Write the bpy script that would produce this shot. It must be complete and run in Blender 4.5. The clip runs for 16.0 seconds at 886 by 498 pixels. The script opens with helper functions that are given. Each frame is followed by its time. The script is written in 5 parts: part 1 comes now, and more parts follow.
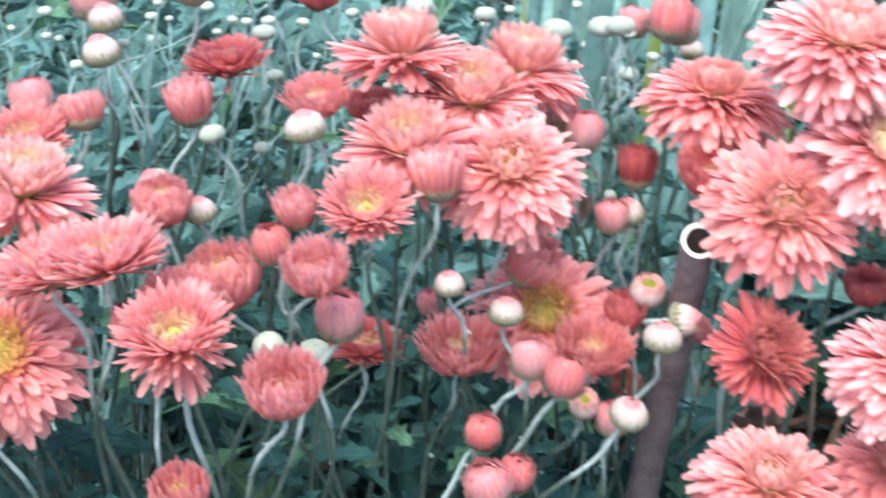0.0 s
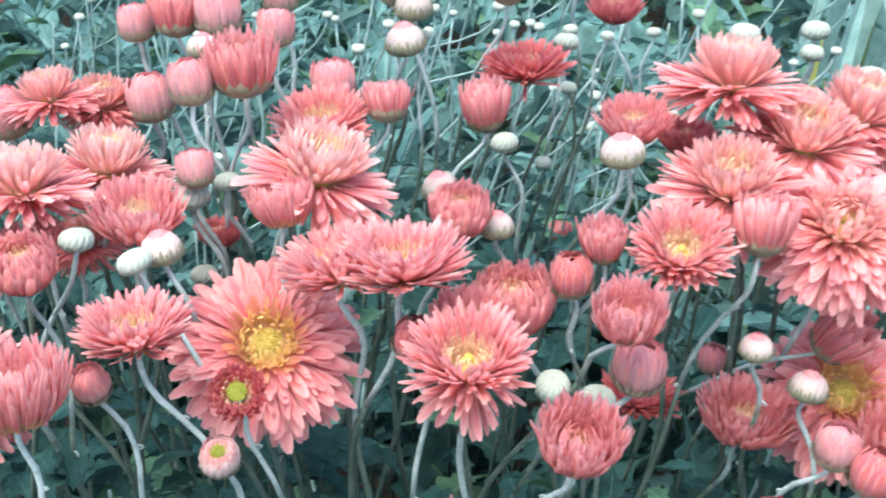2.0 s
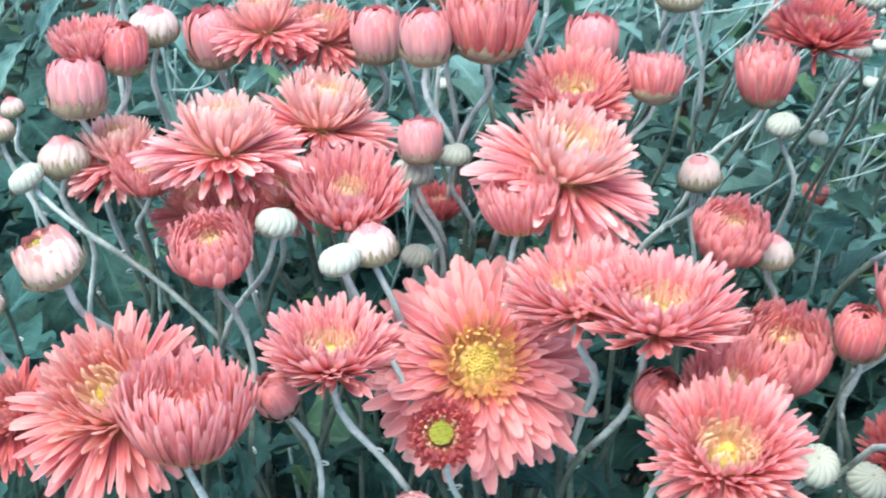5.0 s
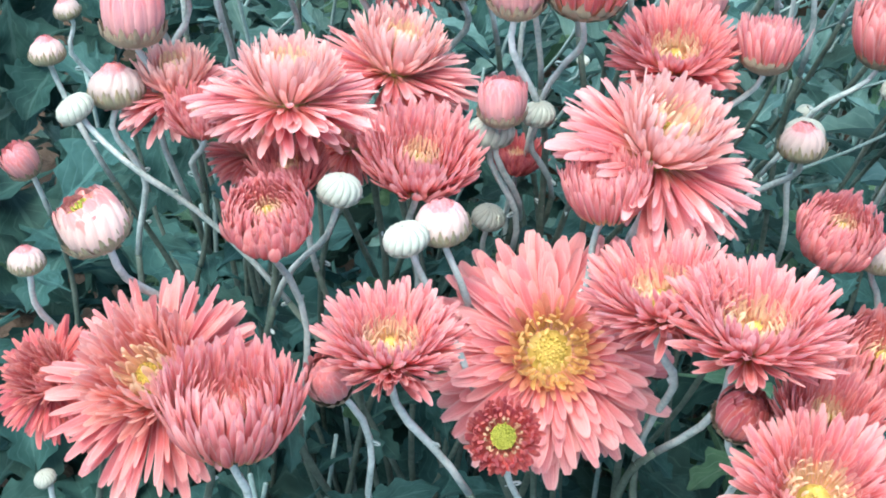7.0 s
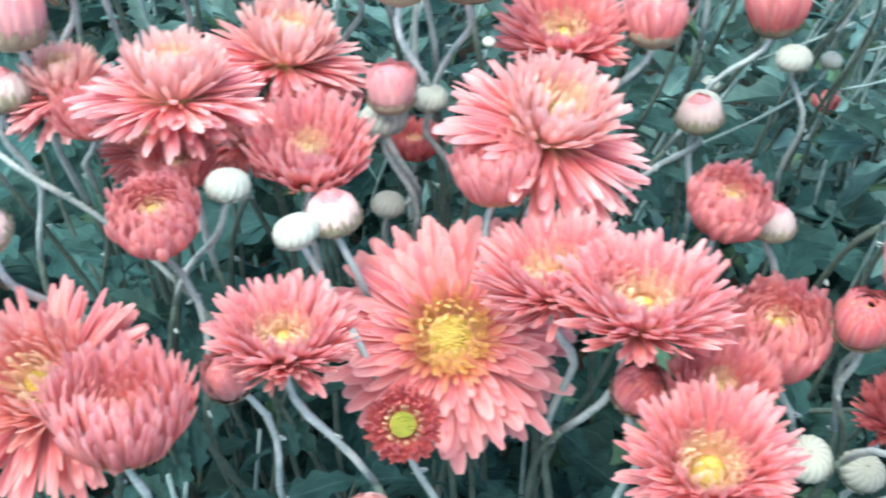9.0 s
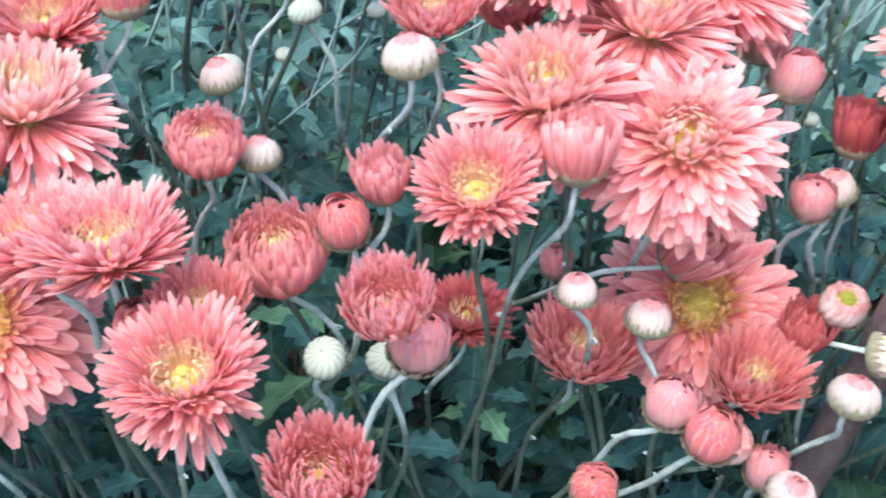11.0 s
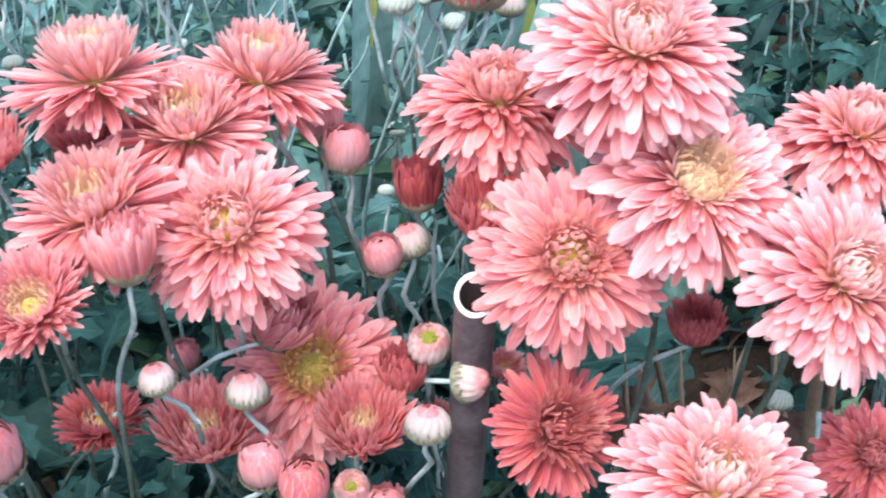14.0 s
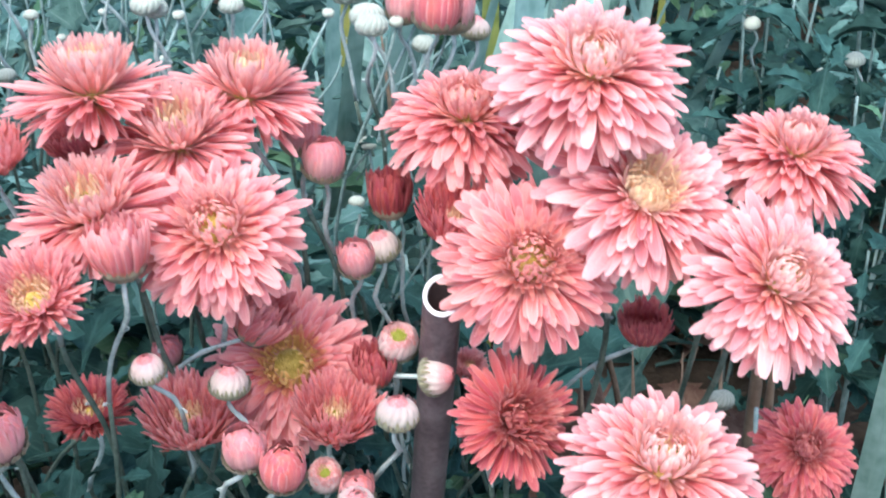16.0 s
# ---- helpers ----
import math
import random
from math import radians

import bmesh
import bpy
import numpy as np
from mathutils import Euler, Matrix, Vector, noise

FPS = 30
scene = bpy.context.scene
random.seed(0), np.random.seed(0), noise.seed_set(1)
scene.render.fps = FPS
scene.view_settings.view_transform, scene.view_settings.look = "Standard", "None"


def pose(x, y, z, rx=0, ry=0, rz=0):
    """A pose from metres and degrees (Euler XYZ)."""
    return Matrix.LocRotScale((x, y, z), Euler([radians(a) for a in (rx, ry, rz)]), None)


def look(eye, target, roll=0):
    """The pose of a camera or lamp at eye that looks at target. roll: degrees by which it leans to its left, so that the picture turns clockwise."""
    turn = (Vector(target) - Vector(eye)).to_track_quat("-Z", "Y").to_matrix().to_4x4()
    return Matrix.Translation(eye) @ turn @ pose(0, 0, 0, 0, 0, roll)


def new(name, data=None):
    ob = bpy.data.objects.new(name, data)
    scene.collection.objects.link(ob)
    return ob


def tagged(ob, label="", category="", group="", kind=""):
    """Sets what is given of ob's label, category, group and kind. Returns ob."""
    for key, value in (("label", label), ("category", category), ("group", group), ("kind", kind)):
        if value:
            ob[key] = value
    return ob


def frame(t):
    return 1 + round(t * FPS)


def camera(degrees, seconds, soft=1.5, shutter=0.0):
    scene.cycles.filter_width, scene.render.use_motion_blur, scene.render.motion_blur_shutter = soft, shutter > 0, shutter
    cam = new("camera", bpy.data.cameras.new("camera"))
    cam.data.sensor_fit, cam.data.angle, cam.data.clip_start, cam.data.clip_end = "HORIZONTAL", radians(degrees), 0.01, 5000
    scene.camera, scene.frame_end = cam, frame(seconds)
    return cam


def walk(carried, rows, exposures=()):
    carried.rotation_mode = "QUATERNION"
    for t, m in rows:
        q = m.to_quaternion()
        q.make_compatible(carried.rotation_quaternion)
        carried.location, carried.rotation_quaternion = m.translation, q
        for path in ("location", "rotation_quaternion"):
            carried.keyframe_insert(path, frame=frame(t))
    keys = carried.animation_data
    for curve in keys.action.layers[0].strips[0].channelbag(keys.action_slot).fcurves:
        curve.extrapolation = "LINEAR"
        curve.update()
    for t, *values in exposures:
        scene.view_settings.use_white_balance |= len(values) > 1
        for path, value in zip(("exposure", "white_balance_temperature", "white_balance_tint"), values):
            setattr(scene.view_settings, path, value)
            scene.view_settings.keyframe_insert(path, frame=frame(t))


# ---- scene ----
cam = camera(38.7, 16.0, 1.9, 0.6)
PATH = [
    (0, (0.0220, 0.0418, 0.9011), (-0.0310, 1.7792, -0.0881), -0.88),
    (0.5, (0.0050, 0.0580, 0.8925), (-0.1450, 1.8057, -0.0683), 0.89),
    (1, (-0.0110, 0.0708, 0.8892), (-0.2130, 1.8070, -0.0828), 2.41),
    (1.5, (-0.0220, 0.0747, 0.8879), (-0.2951, 1.8032, -0.0804), 3.27),
    (2, (-0.0310, 0.0833, 0.8840), (-0.3751, 1.7928, -0.0955), 3.21),
    (2.5, (-0.0410, 0.0990, 0.8795), (-0.4221, 1.7836, -0.1289), 3.96),
    (3, (-0.0490, 0.1091, 0.8805), (-0.4691, 1.7810, -0.1336), 4.72),
    (3.5, (-0.0540, 0.1322, 0.8904), (-0.5279, 1.7878, -0.1267), 5.03),
    (4, (-0.0580, 0.1492, 0.8897), (-0.5941, 1.7703, -0.1517), 5.18),
    (4.2, (-0.0590, 0.1529, 0.8864), (-0.6270, 1.7446, -0.1831), 4.73),
    (6.3, (-0.1060, 0.2100, 0.8949), (-0.6860, 1.5846, -0.4369), 4.64),
    (6.5, (-0.1050, 0.2141, 0.8965), (-0.6741, 1.5775, -0.4516), 5.54),
    (7, (-0.1040, 0.2139, 0.8946), (-0.6851, 1.5401, -0.4852), 7.38),
    (7.5, (-0.1010, 0.2119, 0.8937), (-0.6840, 1.5422, -0.4811), 7.19),
    (8, (-0.1040, 0.2185, 0.8901), (-0.6450, 1.5470, -0.5036), 8.23),
    (8.5, (-0.1020, 0.2187, 0.8921), (-0.6421, 1.5597, -0.4900), 7.87),
    (9, (-0.0900, 0.2231, 0.8957), (-0.5931, 1.5694, -0.4951), 6.63),
    (9.5, (-0.0610, 0.2286, 0.9012), (-0.5149, 1.5979, -0.4842), 5.19),
    (10, (-0.0280, 0.2285, 0.8992), (-0.3689, 1.6284, -0.4879), 4.34),
    (10.2, (-0.0170, 0.2284, 0.8982), (-0.3211, 1.6397, -0.4859), 4.22),
    (12.3, (0.0660, 0.1920, 0.9067), (-0.1329, 1.7444, -0.3385), -2.13),
    (12.5, (0.0740, 0.1921, 0.9077), (-0.0890, 1.7539, -0.3309), -2.08),
    (13, (0.0970, 0.1899, 0.9059), (-0.0400, 1.7565, -0.3298), -4.07),
    (13.5, (0.1130, 0.1905, 0.9119), (0.0390, 1.7629, -0.3218), -4.01),
    (14, (0.1280, 0.1913, 0.9198), (0.0710, 1.7689, -0.3081), -4.13),
    (14.5, (0.1370, 0.1842, 0.9195), (0.1140, 1.7658, -0.3045), -3.99),
    (15, (0.1380, 0.1741, 0.9185), (0.1310, 1.7642, -0.2945), -3.93),
    (15.5, (0.1330, 0.1606, 0.9248), (0.1430, 1.7490, -0.2904), -3.26),
    (16, (0.1250, 0.1551, 0.9404), (0.1320, 1.7501, -0.2662), -2.07),
]
walk(cam, [(t, look(eye, target, roll)) for t, eye, target, roll in PATH], [(0, 1.76, 6420, 4), (4, 1.71, 6420, 4), (7, 1.68, 6400, 5), (10, 1.78, 6400, 6), (12.5, 1.80, 6280, 8), (14, 1.66, 6230, 8), (16, 1.60, 6230, 8)])

# world, sun
SUN_EL, SUN_AZ = radians(70), radians(200)
world = bpy.data.worlds.new("sky")
scene.world = world
world.use_nodes = True
wn = world.node_tree
sky = wn.nodes.new("ShaderNodeTexSky")
sky.sky_type, sky.sun_disc = "NISHITA", False
sky.sun_elevation, sky.sun_rotation = SUN_EL, SUN_AZ
sky.air_density, sky.dust_density = 1.2, 3.0
wn.links.new(sky.outputs[0], wn.nodes["Background"].inputs[0])
wn.nodes["Background"].inputs[1].default_value = 0.15
sun = new("sun", bpy.data.lights.new("sun", "SUN"))
sun.data.energy, sun.data.angle, sun.data.color = 1.4, radians(40), (1.0, 0.97, 0.93)
sun.matrix_world = look((math.sin(SUN_AZ) * math.cos(SUN_EL), math.cos(SUN_AZ) * math.cos(SUN_EL), math.sin(SUN_EL)), (0, 0, 0))


# ---- materials ----
def material(name):
    mat = bpy.data.materials.new(name)
    mat.use_nodes = True
    return mat, mat.node_tree, mat.node_tree.nodes["Principled BSDF"]


def node(tree, kind, **sockets):
    n = tree.nodes.new(kind)
    for key, value in sockets.items():
        n.inputs[key.replace("_", " ")].default_value = value
    return n


def ramp(tree, source, stops):
    r = tree.nodes.new("ShaderNodeValToRGB")
    el = r.color_ramp.elements
    while len(el) < len(stops):
        el.new(0.5)
    for e, (at, colour) in zip(el, stops):
        e.position, e.color = at, (*colour, 1)
    tree.links.new(source, r.inputs[0])
    return r


def maths(tree, op, a, b):
    m = tree.nodes.new("ShaderNodeMath")
    m.operation = op
    for i, v in enumerate((a, b)):
        if isinstance(v, (int, float)):
            m.inputs[i].default_value = v
        else:
            tree.links.new(v, m.inputs[i])
    return m.outputs[0]


def random_value(tree, low, high):
    """A value that differs from object to object and from island to island."""
    info, geo = tree.nodes.new("ShaderNodeObjectInfo"), tree.nodes.new("ShaderNodeNewGeometry")
    s = maths(tree, "ADD", info.outputs["Random"], geo.outputs["Random Per Island"])
    f = maths(tree, "FRACT", s, 0)
    return maths(tree, "ADD", maths(tree, "MULTIPLY", f, high - low), low)


def tinted(tree, colour, value, hue=None):
    hsv = node(tree, "ShaderNodeHueSaturation")
    tree.links.new(colour, hsv.inputs["Color"])
    tree.links.new(value, hsv.inputs["Value"])
    if hue is not None:
        tree.links.new(hue, hsv.inputs["Hue"])
    return hsv.outputs[0]


def petal_material(name, base, mid, tip, rough=0.55, through_light=0.5, edge=0.8, rim=(0.88, 0.62, 0.60), streak=0.30):
    """Colour runs from the petal's base to its tip; fine lengthwise veins and blotches."""
    mat, t, bsdf = material(name)
    uv = t.nodes.new("ShaderNodeUVMap")
    sep = t.nodes.new("ShaderNodeSeparateXYZ")
    t.links.new(uv.outputs[0], sep.inputs[0])
    blot = node(t, "ShaderNodeTexNoise", Scale=90.0, Detail=3.0)
    obj = t.nodes.new("ShaderNodeTexCoord")
    t.links.new(obj.outputs["Object"], blot.inputs["Vector"])
    v = maths(t, "ADD", sep.outputs[1], maths(t, "MULTIPLY", maths(t, "SUBTRACT", blot.outputs[0], 0.5), 0.35))
    v = maths(t, "ADD", v, random_value(t, -0.10, 0.10))
    grad = ramp(t, v, [(0.0, base), (0.14, tuple(0.62 * a + 0.38 * b for a, b in zip(base, mid))), (0.34, mid), (0.72, tuple(0.7 * a + 0.3 * b for a, b in zip(mid, tip))), (1.0, tip)])
    off = maths(t, "ABSOLUTE", maths(t, "SUBTRACT", sep.outputs[0], 0.5), 0)
    margin = t.nodes.new("ShaderNodeMapRange")
    margin.inputs["From Min"].default_value, margin.inputs["From Max"].default_value, margin.inputs["To Max"].default_value = 0.30, 0.5, edge
    t.links.new(off, margin.inputs["Value"])
    edged = t.nodes.new("ShaderNodeMix")
    edged.data_type = "RGBA"
    t.links.new(margin.outputs[0], edged.inputs[0])
    t.links.new(grad.outputs[0], edged.inputs[6])
    edged.inputs[7].default_value = (*(0.35 * a + 0.65 * b for a, b in zip(tip, rim)), 1)
    vein_at = t.nodes.new("ShaderNodeCombineXYZ")
    t.links.new(maths(t, "MULTIPLY", sep.outputs[0], 9.0), vein_at.inputs[0])
    t.links.new(maths(t, "MULTIPLY", sep.outputs[1], 0.8), vein_at.inputs[1])
    vein = node(t, "ShaderNodeTexNoise", Scale=1.6, Detail=2.0)
    t.links.new(vein_at.outputs[0], vein.inputs["Vector"])
    pale = t.nodes.new("ShaderNodeMapRange")
    pale.inputs["From Min"].default_value, pale.inputs["From Max"].default_value, pale.inputs["To Max"].default_value = 0.52, 0.70, streak
    t.links.new(vein.outputs[0], pale.inputs["Value"])
    streaked = t.nodes.new("ShaderNodeMix")
    streaked.data_type = "RGBA"
    t.links.new(pale.outputs[0], streaked.inputs[0])
    t.links.new(edged.outputs[2], streaked.inputs[6])
    streaked.inputs[7].default_value = (*(0.5 * a + 0.5 * b for a, b in zip(tip, rim)), 1)
    value = maths(t, "MULTIPLY", maths(t, "ADD", maths(t, "MULTIPLY", vein.outputs[0], 0.62), 0.70), random_value(t, 0.86, 1.12))
    hue = random_value(t, 0.49, 0.508)
    colour = tinted(t, streaked.outputs[2], value, hue)
    t.links.new(colour, bsdf.inputs["Base Color"])
    bsdf.inputs["Roughness"].default_value = rough
    bsdf.inputs["Specular IOR Level"].default_value = 0.25
    bsdf.inputs["Sheen Weight"].default_value = 0.12
    bump = node(t, "ShaderNodeBump", Strength=0.5, Distance=0.0008)
    t.links.new(vein.outputs[0], bump.inputs["Height"])
    t.links.new(bump.outputs[0], bsdf.inputs["Normal"])
    trans = t.nodes.new("ShaderNodeBsdfTranslucent")
    t.links.new(colour, trans.inputs[0])
    mix = node(t, "ShaderNodeMixShader", Fac=through_light)
    t.links.new(bsdf.outputs[0], mix.inputs[1])
    t.links.new(trans.outputs[0], mix.inputs[2])
    t.links.new(mix.outputs[0], t.nodes["Material Output"].inputs[0])
    return mat


def plain_material(name, colours, scale=200.0, rough=0.6, bump=0.3, depth=0.0005, through_light=0.0, vary=(0.85, 1.12)):
    """Noise between two colours at two scales, with fine relief."""
    mat, t, bsdf = material(name)
    obj = t.nodes.new("ShaderNodeTexCoord")
    big = node(t, "ShaderNodeTexNoise", Scale=scale * 0.15, Detail=4.0)
    fine = node(t, "ShaderNodeTexNoise", Scale=scale, Detail=4.0)
    for n in (big, fine):
        t.links.new(obj.outputs["Object"], n.inputs["Vector"])
    f = maths(t, "ADD", maths(t, "MULTIPLY", big.outputs[0], 0.6), maths(t, "MULTIPLY", fine.outputs[0], 0.4))
    k = len(colours) - 1
    grad = ramp(t, f, [(0.32 + 0.36 * i / k, c) for i, c in enumerate(colours)])
    colour = tinted(t, grad.outputs[0], random_value(t, *vary))
    t.links.new(colour, bsdf.inputs["Base Color"])
    bsdf.inputs["Roughness"].default_value = rough
    bsdf.inputs["Specular IOR Level"].default_value = 0.3
    b = node(t, "ShaderNodeBump", Strength=bump, Distance=depth)
    t.links.new(fine.outputs[0], b.inputs["Height"])
    t.links.new(b.outputs[0], bsdf.inputs["Normal"])
    if through_light:
        trans = t.nodes.new("ShaderNodeBsdfTranslucent")
        t.links.new(colour, trans.inputs[0])
        mix = node(t, "ShaderNodeMixShader", Fac=through_light)
        t.links.new(bsdf.outputs[0], mix.inputs[1])
        t.links.new(trans.outputs[0], mix.inputs[2])
        t.links.new(mix.outputs[0], t.nodes["Material Output"].inputs[0])
    return mat


def leaf_material(name, dark, light, vein, rough=0.5, through_light=0.12):
    """Leaf blade with a paler midrib and side veins, mottled."""
    mat, t, bsdf = material(name)
    uv = t.nodes.new("ShaderNodeUVMap")
    sep = t.nodes.new("ShaderNodeSeparateXYZ")
    t.links.new(uv.outputs[0], sep.inputs[0])
    obj = t.nodes.new("ShaderNodeTexCoord")
    n = node(t, "ShaderNodeTexNoise", Scale=70.0, Detail=4.0)
    t.links.new(obj.outputs["Object"], n.inputs["Vector"])
    grad = ramp(t, n.outputs[0], [(0.3, dark), (0.7, light)])
    off = maths(t, "ABSOLUTE", maths(t, "SUBTRACT", sep.outputs[0], 0.5), 0)
    rib = maths(t, "LESS_THAN", off, 0.035)
    side = maths(t, "SINE", maths(t, "MULTIPLY", maths(t, "SUBTRACT", sep.outputs[1], maths(t, "MULTIPLY", off, 0.7)), 44.0), 0)
    side = maths(t, "MULTIPLY", maths(t, "GREATER_THAN", side, 0.93), 0.45)
    fac = maths(t, "MAXIMUM", maths(t, "MULTIPLY", rib, 0.8), side)
    mix = t.nodes.new("ShaderNodeMix")
    mix.data_type = "RGBA"
    t.links.new(fac, mix.inputs[0])
    t.links.new(grad.outputs[0], mix.inputs[6])
    mix.inputs[7].default_value = (*vein, 1)
    colour = tinted(t, mix.outputs[2], random_value(t, 0.6, 1.3), random_value(t, 0.485, 0.515))
    t.links.new(colour, bsdf.inputs["Base Color"])
    bsdf.inputs["Roughness"].default_value = rough
    bsdf.inputs["Specular IOR Level"].default_value = 0.15
    b = node(t, "ShaderNodeBump", Strength=0.5, Distance=0.0008)
    t.links.new(maths(t, "SUBTRACT", n.outputs[0], fac), b.inputs["Height"])
    t.links.new(b.outputs[0], bsdf.inputs["Normal"])
    trans = t.nodes.new("ShaderNodeBsdfTranslucent")
    t.links.new(colour, trans.inputs[0])
    ms = node(t, "ShaderNodeMixShader", Fac=through_light)
    t.links.new(bsdf.outputs[0], ms.inputs[1])
    t.links.new(trans.outputs[0], ms.inputs[2])
    t.links.new(ms.outputs[0], t.nodes["Material Output"].inputs[0])
    return mat


YELLOW = (0.88, 0.70, 0.36)
PETAL = {
    "pale": petal_material("petal_pale_pink", (0.82, 0.56, 0.22), (0.74, 0.168, 0.176), (0.87, 0.53, 0.53), edge=0.45, rim=(0.88, 0.68, 0.67), streak=0.15),
    "pink": petal_material("petal_pink", (0.82, 0.56, 0.22), (0.755, 0.188, 0.192), (0.87, 0.44, 0.44)),
    "coral": petal_material("petal_coral", (0.80, 0.54, 0.22), (0.74, 0.172, 0.175), (0.84, 0.38, 0.375)),
    "salmon": petal_material("petal_salmon", (0.74, 0.32, 0.12), (0.71, 0.205, 0.175), (0.79, 0.38, 0.34)),
    "red": petal_material("petal_red", (0.62, 0.18, 0.12), (0.62, 0.098, 0.110), (0.70, 0.21, 0.215), edge=0.35, streak=0.15),
    "dark": petal_material("petal_dark_red", (0.5, 0.16, 0.12), (0.46, 0.058, 0.064), (0.53, 0.11, 0.115), edge=0.2, streak=0.08),
}
INNER = {
    "pale": petal_material("inner_petal_pale", YELLOW, (0.86, 0.44, 0.40), (0.91, 0.64, 0.59)),
    "pink": petal_material("inner_petal_pink", YELLOW, (0.84, 0.37, 0.34), (0.89, 0.55, 0.50)),
    "coral": petal_material("inner_petal_coral", YELLOW, (0.79, 0.30, 0.27), (0.85, 0.45, 0.40)),
    "salmon": petal_material("inner_petal_orange", (0.72, 0.46, 0.14), (0.76, 0.34, 0.22), (0.80, 0.44, 0.27), edge=0.15),
    "red": petal_material("inner_petal_red", (0.62, 0.18, 0.12), (0.62, 0.13, 0.13), (0.70, 0.26, 0.24)),
    "dark": petal_material("inner_petal_dark", (0.5, 0.2, 0.1), (0.40, 0.05, 0.05), (0.42, 0.08, 0.07)),
}
EYE = petal_material("eye_petal_cream", (0.85, 0.60, 0.36), (0.87, 0.62, 0.42), (0.90, 0.74, 0.50), edge=0.2, rim=(0.9, 0.78, 0.6))
JUNCTION = petal_material("petal_gold_at_base", (0.88, 0.66, 0.22), (0.84, 0.40, 0.31), (0.84, 0.38, 0.36), edge=0.5)
EYE_GOLD = petal_material("eye_petal_gold", (0.78, 0.50, 0.16), (0.82, 0.54, 0.20), (0.86, 0.62, 0.28), edge=0.3, rim=(0.88, 0.72, 0.44))
DISC = plain_material("disc_yellow", [(0.26, 0.20, 0.035), (0.50, 0.38, 0.09), (0.68, 0.53, 0.22)], 900.0, 0.7, 0.4)
DISC_GREEN = plain_material("disc_green", [(0.16, 0.18, 0.02), (0.36, 0.37, 0.06)], 900.0, 0.7, 0.4)
BUD = {
    "g": petal_material("bud_green_white", (0.15, 0.20, 0.16), (0.34, 0.39, 0.34), (0.40, 0.43, 0.36), 0.75, 0.05, 0.9, (0.04, 0.09, 0.06), 0.0),
    "w": petal_material("bud_white_pink", (0.22, 0.25, 0.16), (0.46, 0.43, 0.38), (0.62, 0.30, 0.33), 0.5, 0.15, 0.25, (0.66, 0.60, 0.56)),
    "p": petal_material("bud_pink", (0.60, 0.54, 0.46), (0.68, 0.36, 0.355), (0.68, 0.21, 0.235), 0.55, 0.25),
    "r": petal_material("bud_red", (0.58, 0.34, 0.30), (0.60, 0.15, 0.16), (0.54, 0.10, 0.10), 0.6, 0.15),
    "y": petal_material("bud_opening", (0.32, 0.33, 0.23), (0.58, 0.46, 0.42), (0.58, 0.20, 0.20), 0.6, 0.15),
}
BRACT = petal_material("bract_green_brown", (0.16, 0.18, 0.11), (0.27, 0.25, 0.165), (0.28, 0.20, 0.135), 0.7, 0.05, 0.35, (0.52, 0.46, 0.38))
SCALE = petal_material("scale_green_white", (0.16, 0.22, 0.17), (0.32, 0.40, 0.33), (0.46, 0.51, 0.44), 0.75, 0.05, 0.5, (0.68, 0.72, 0.66))
BRACT_GREEN = petal_material("bract_dull_green", (0.13, 0.17, 0.10), (0.24, 0.26, 0.165), (0.19, 0.15, 0.085), 0.7, 0.05, 0.6, (0.48, 0.46, 0.38))
# the stem colour again, darkened as shade for leafy and far plants
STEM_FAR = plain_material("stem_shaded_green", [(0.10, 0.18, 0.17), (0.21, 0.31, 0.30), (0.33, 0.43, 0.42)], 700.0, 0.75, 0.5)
# older, duller lower stem, darkened further for the shade under the flowers
STALK_SHADED = plain_material("stalk_shaded_green", [(0.035, 0.060, 0.048), (0.075, 0.11, 0.09), (0.13, 0.165, 0.14)], 500.0, 0.8, 0.5)
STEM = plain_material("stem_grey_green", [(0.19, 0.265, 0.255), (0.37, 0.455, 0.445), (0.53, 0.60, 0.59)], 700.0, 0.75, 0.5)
# two tones of leaf: shade in the bed and haze behind it are coloured in
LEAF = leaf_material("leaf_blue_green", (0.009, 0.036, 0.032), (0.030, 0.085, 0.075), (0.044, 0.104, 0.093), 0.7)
LEAF_HAZY = leaf_material("leaf_hazy_teal", (0.056, 0.134, 0.125), (0.138, 0.262, 0.244), (0.18, 0.30, 0.28), 0.7, 0.3)
LEAF_LIGHT = leaf_material("leaf_light_green", (0.04, 0.105, 0.06), (0.085, 0.18, 0.105), (0.13, 0.22, 0.15), 0.6, 0.2)
BLADE = leaf_material("blade_blue_green", (0.19, 0.33, 0.29), (0.35, 0.52, 0.47), (0.28, 0.44, 0.39), 0.45, 0.35)
BLADE_YELLOW = leaf_material("blade_yellowing", (0.20, 0.24, 0.06), (0.40, 0.40, 0.12), (0.3, 0.34, 0.12), 0.5, 0.2)
DRY = leaf_material("leaf_dry_brown", (0.16, 0.085, 0.065), (0.34, 0.225, 0.175), (0.38, 0.27, 0.21), 0.8, 0.25)
DRY_STALK = plain_material("stalk_dry", [(0.10, 0.07, 0.05), (0.23, 0.17, 0.125)], 300.0, 0.85, 0.5)
SOIL = plain_material("soil", [(0.025, 0.020, 0.016), (0.07, 0.052, 0.038), (0.12, 0.09, 0.065)], 60.0, 0.95, 0.9, 0.01)
PIPE = plain_material("pipe_purple_brown", [(0.050, 0.038, 0.042), (0.105, 0.082, 0.088), (0.16, 0.135, 0.145)], 350.0, 0.36, 0.3)
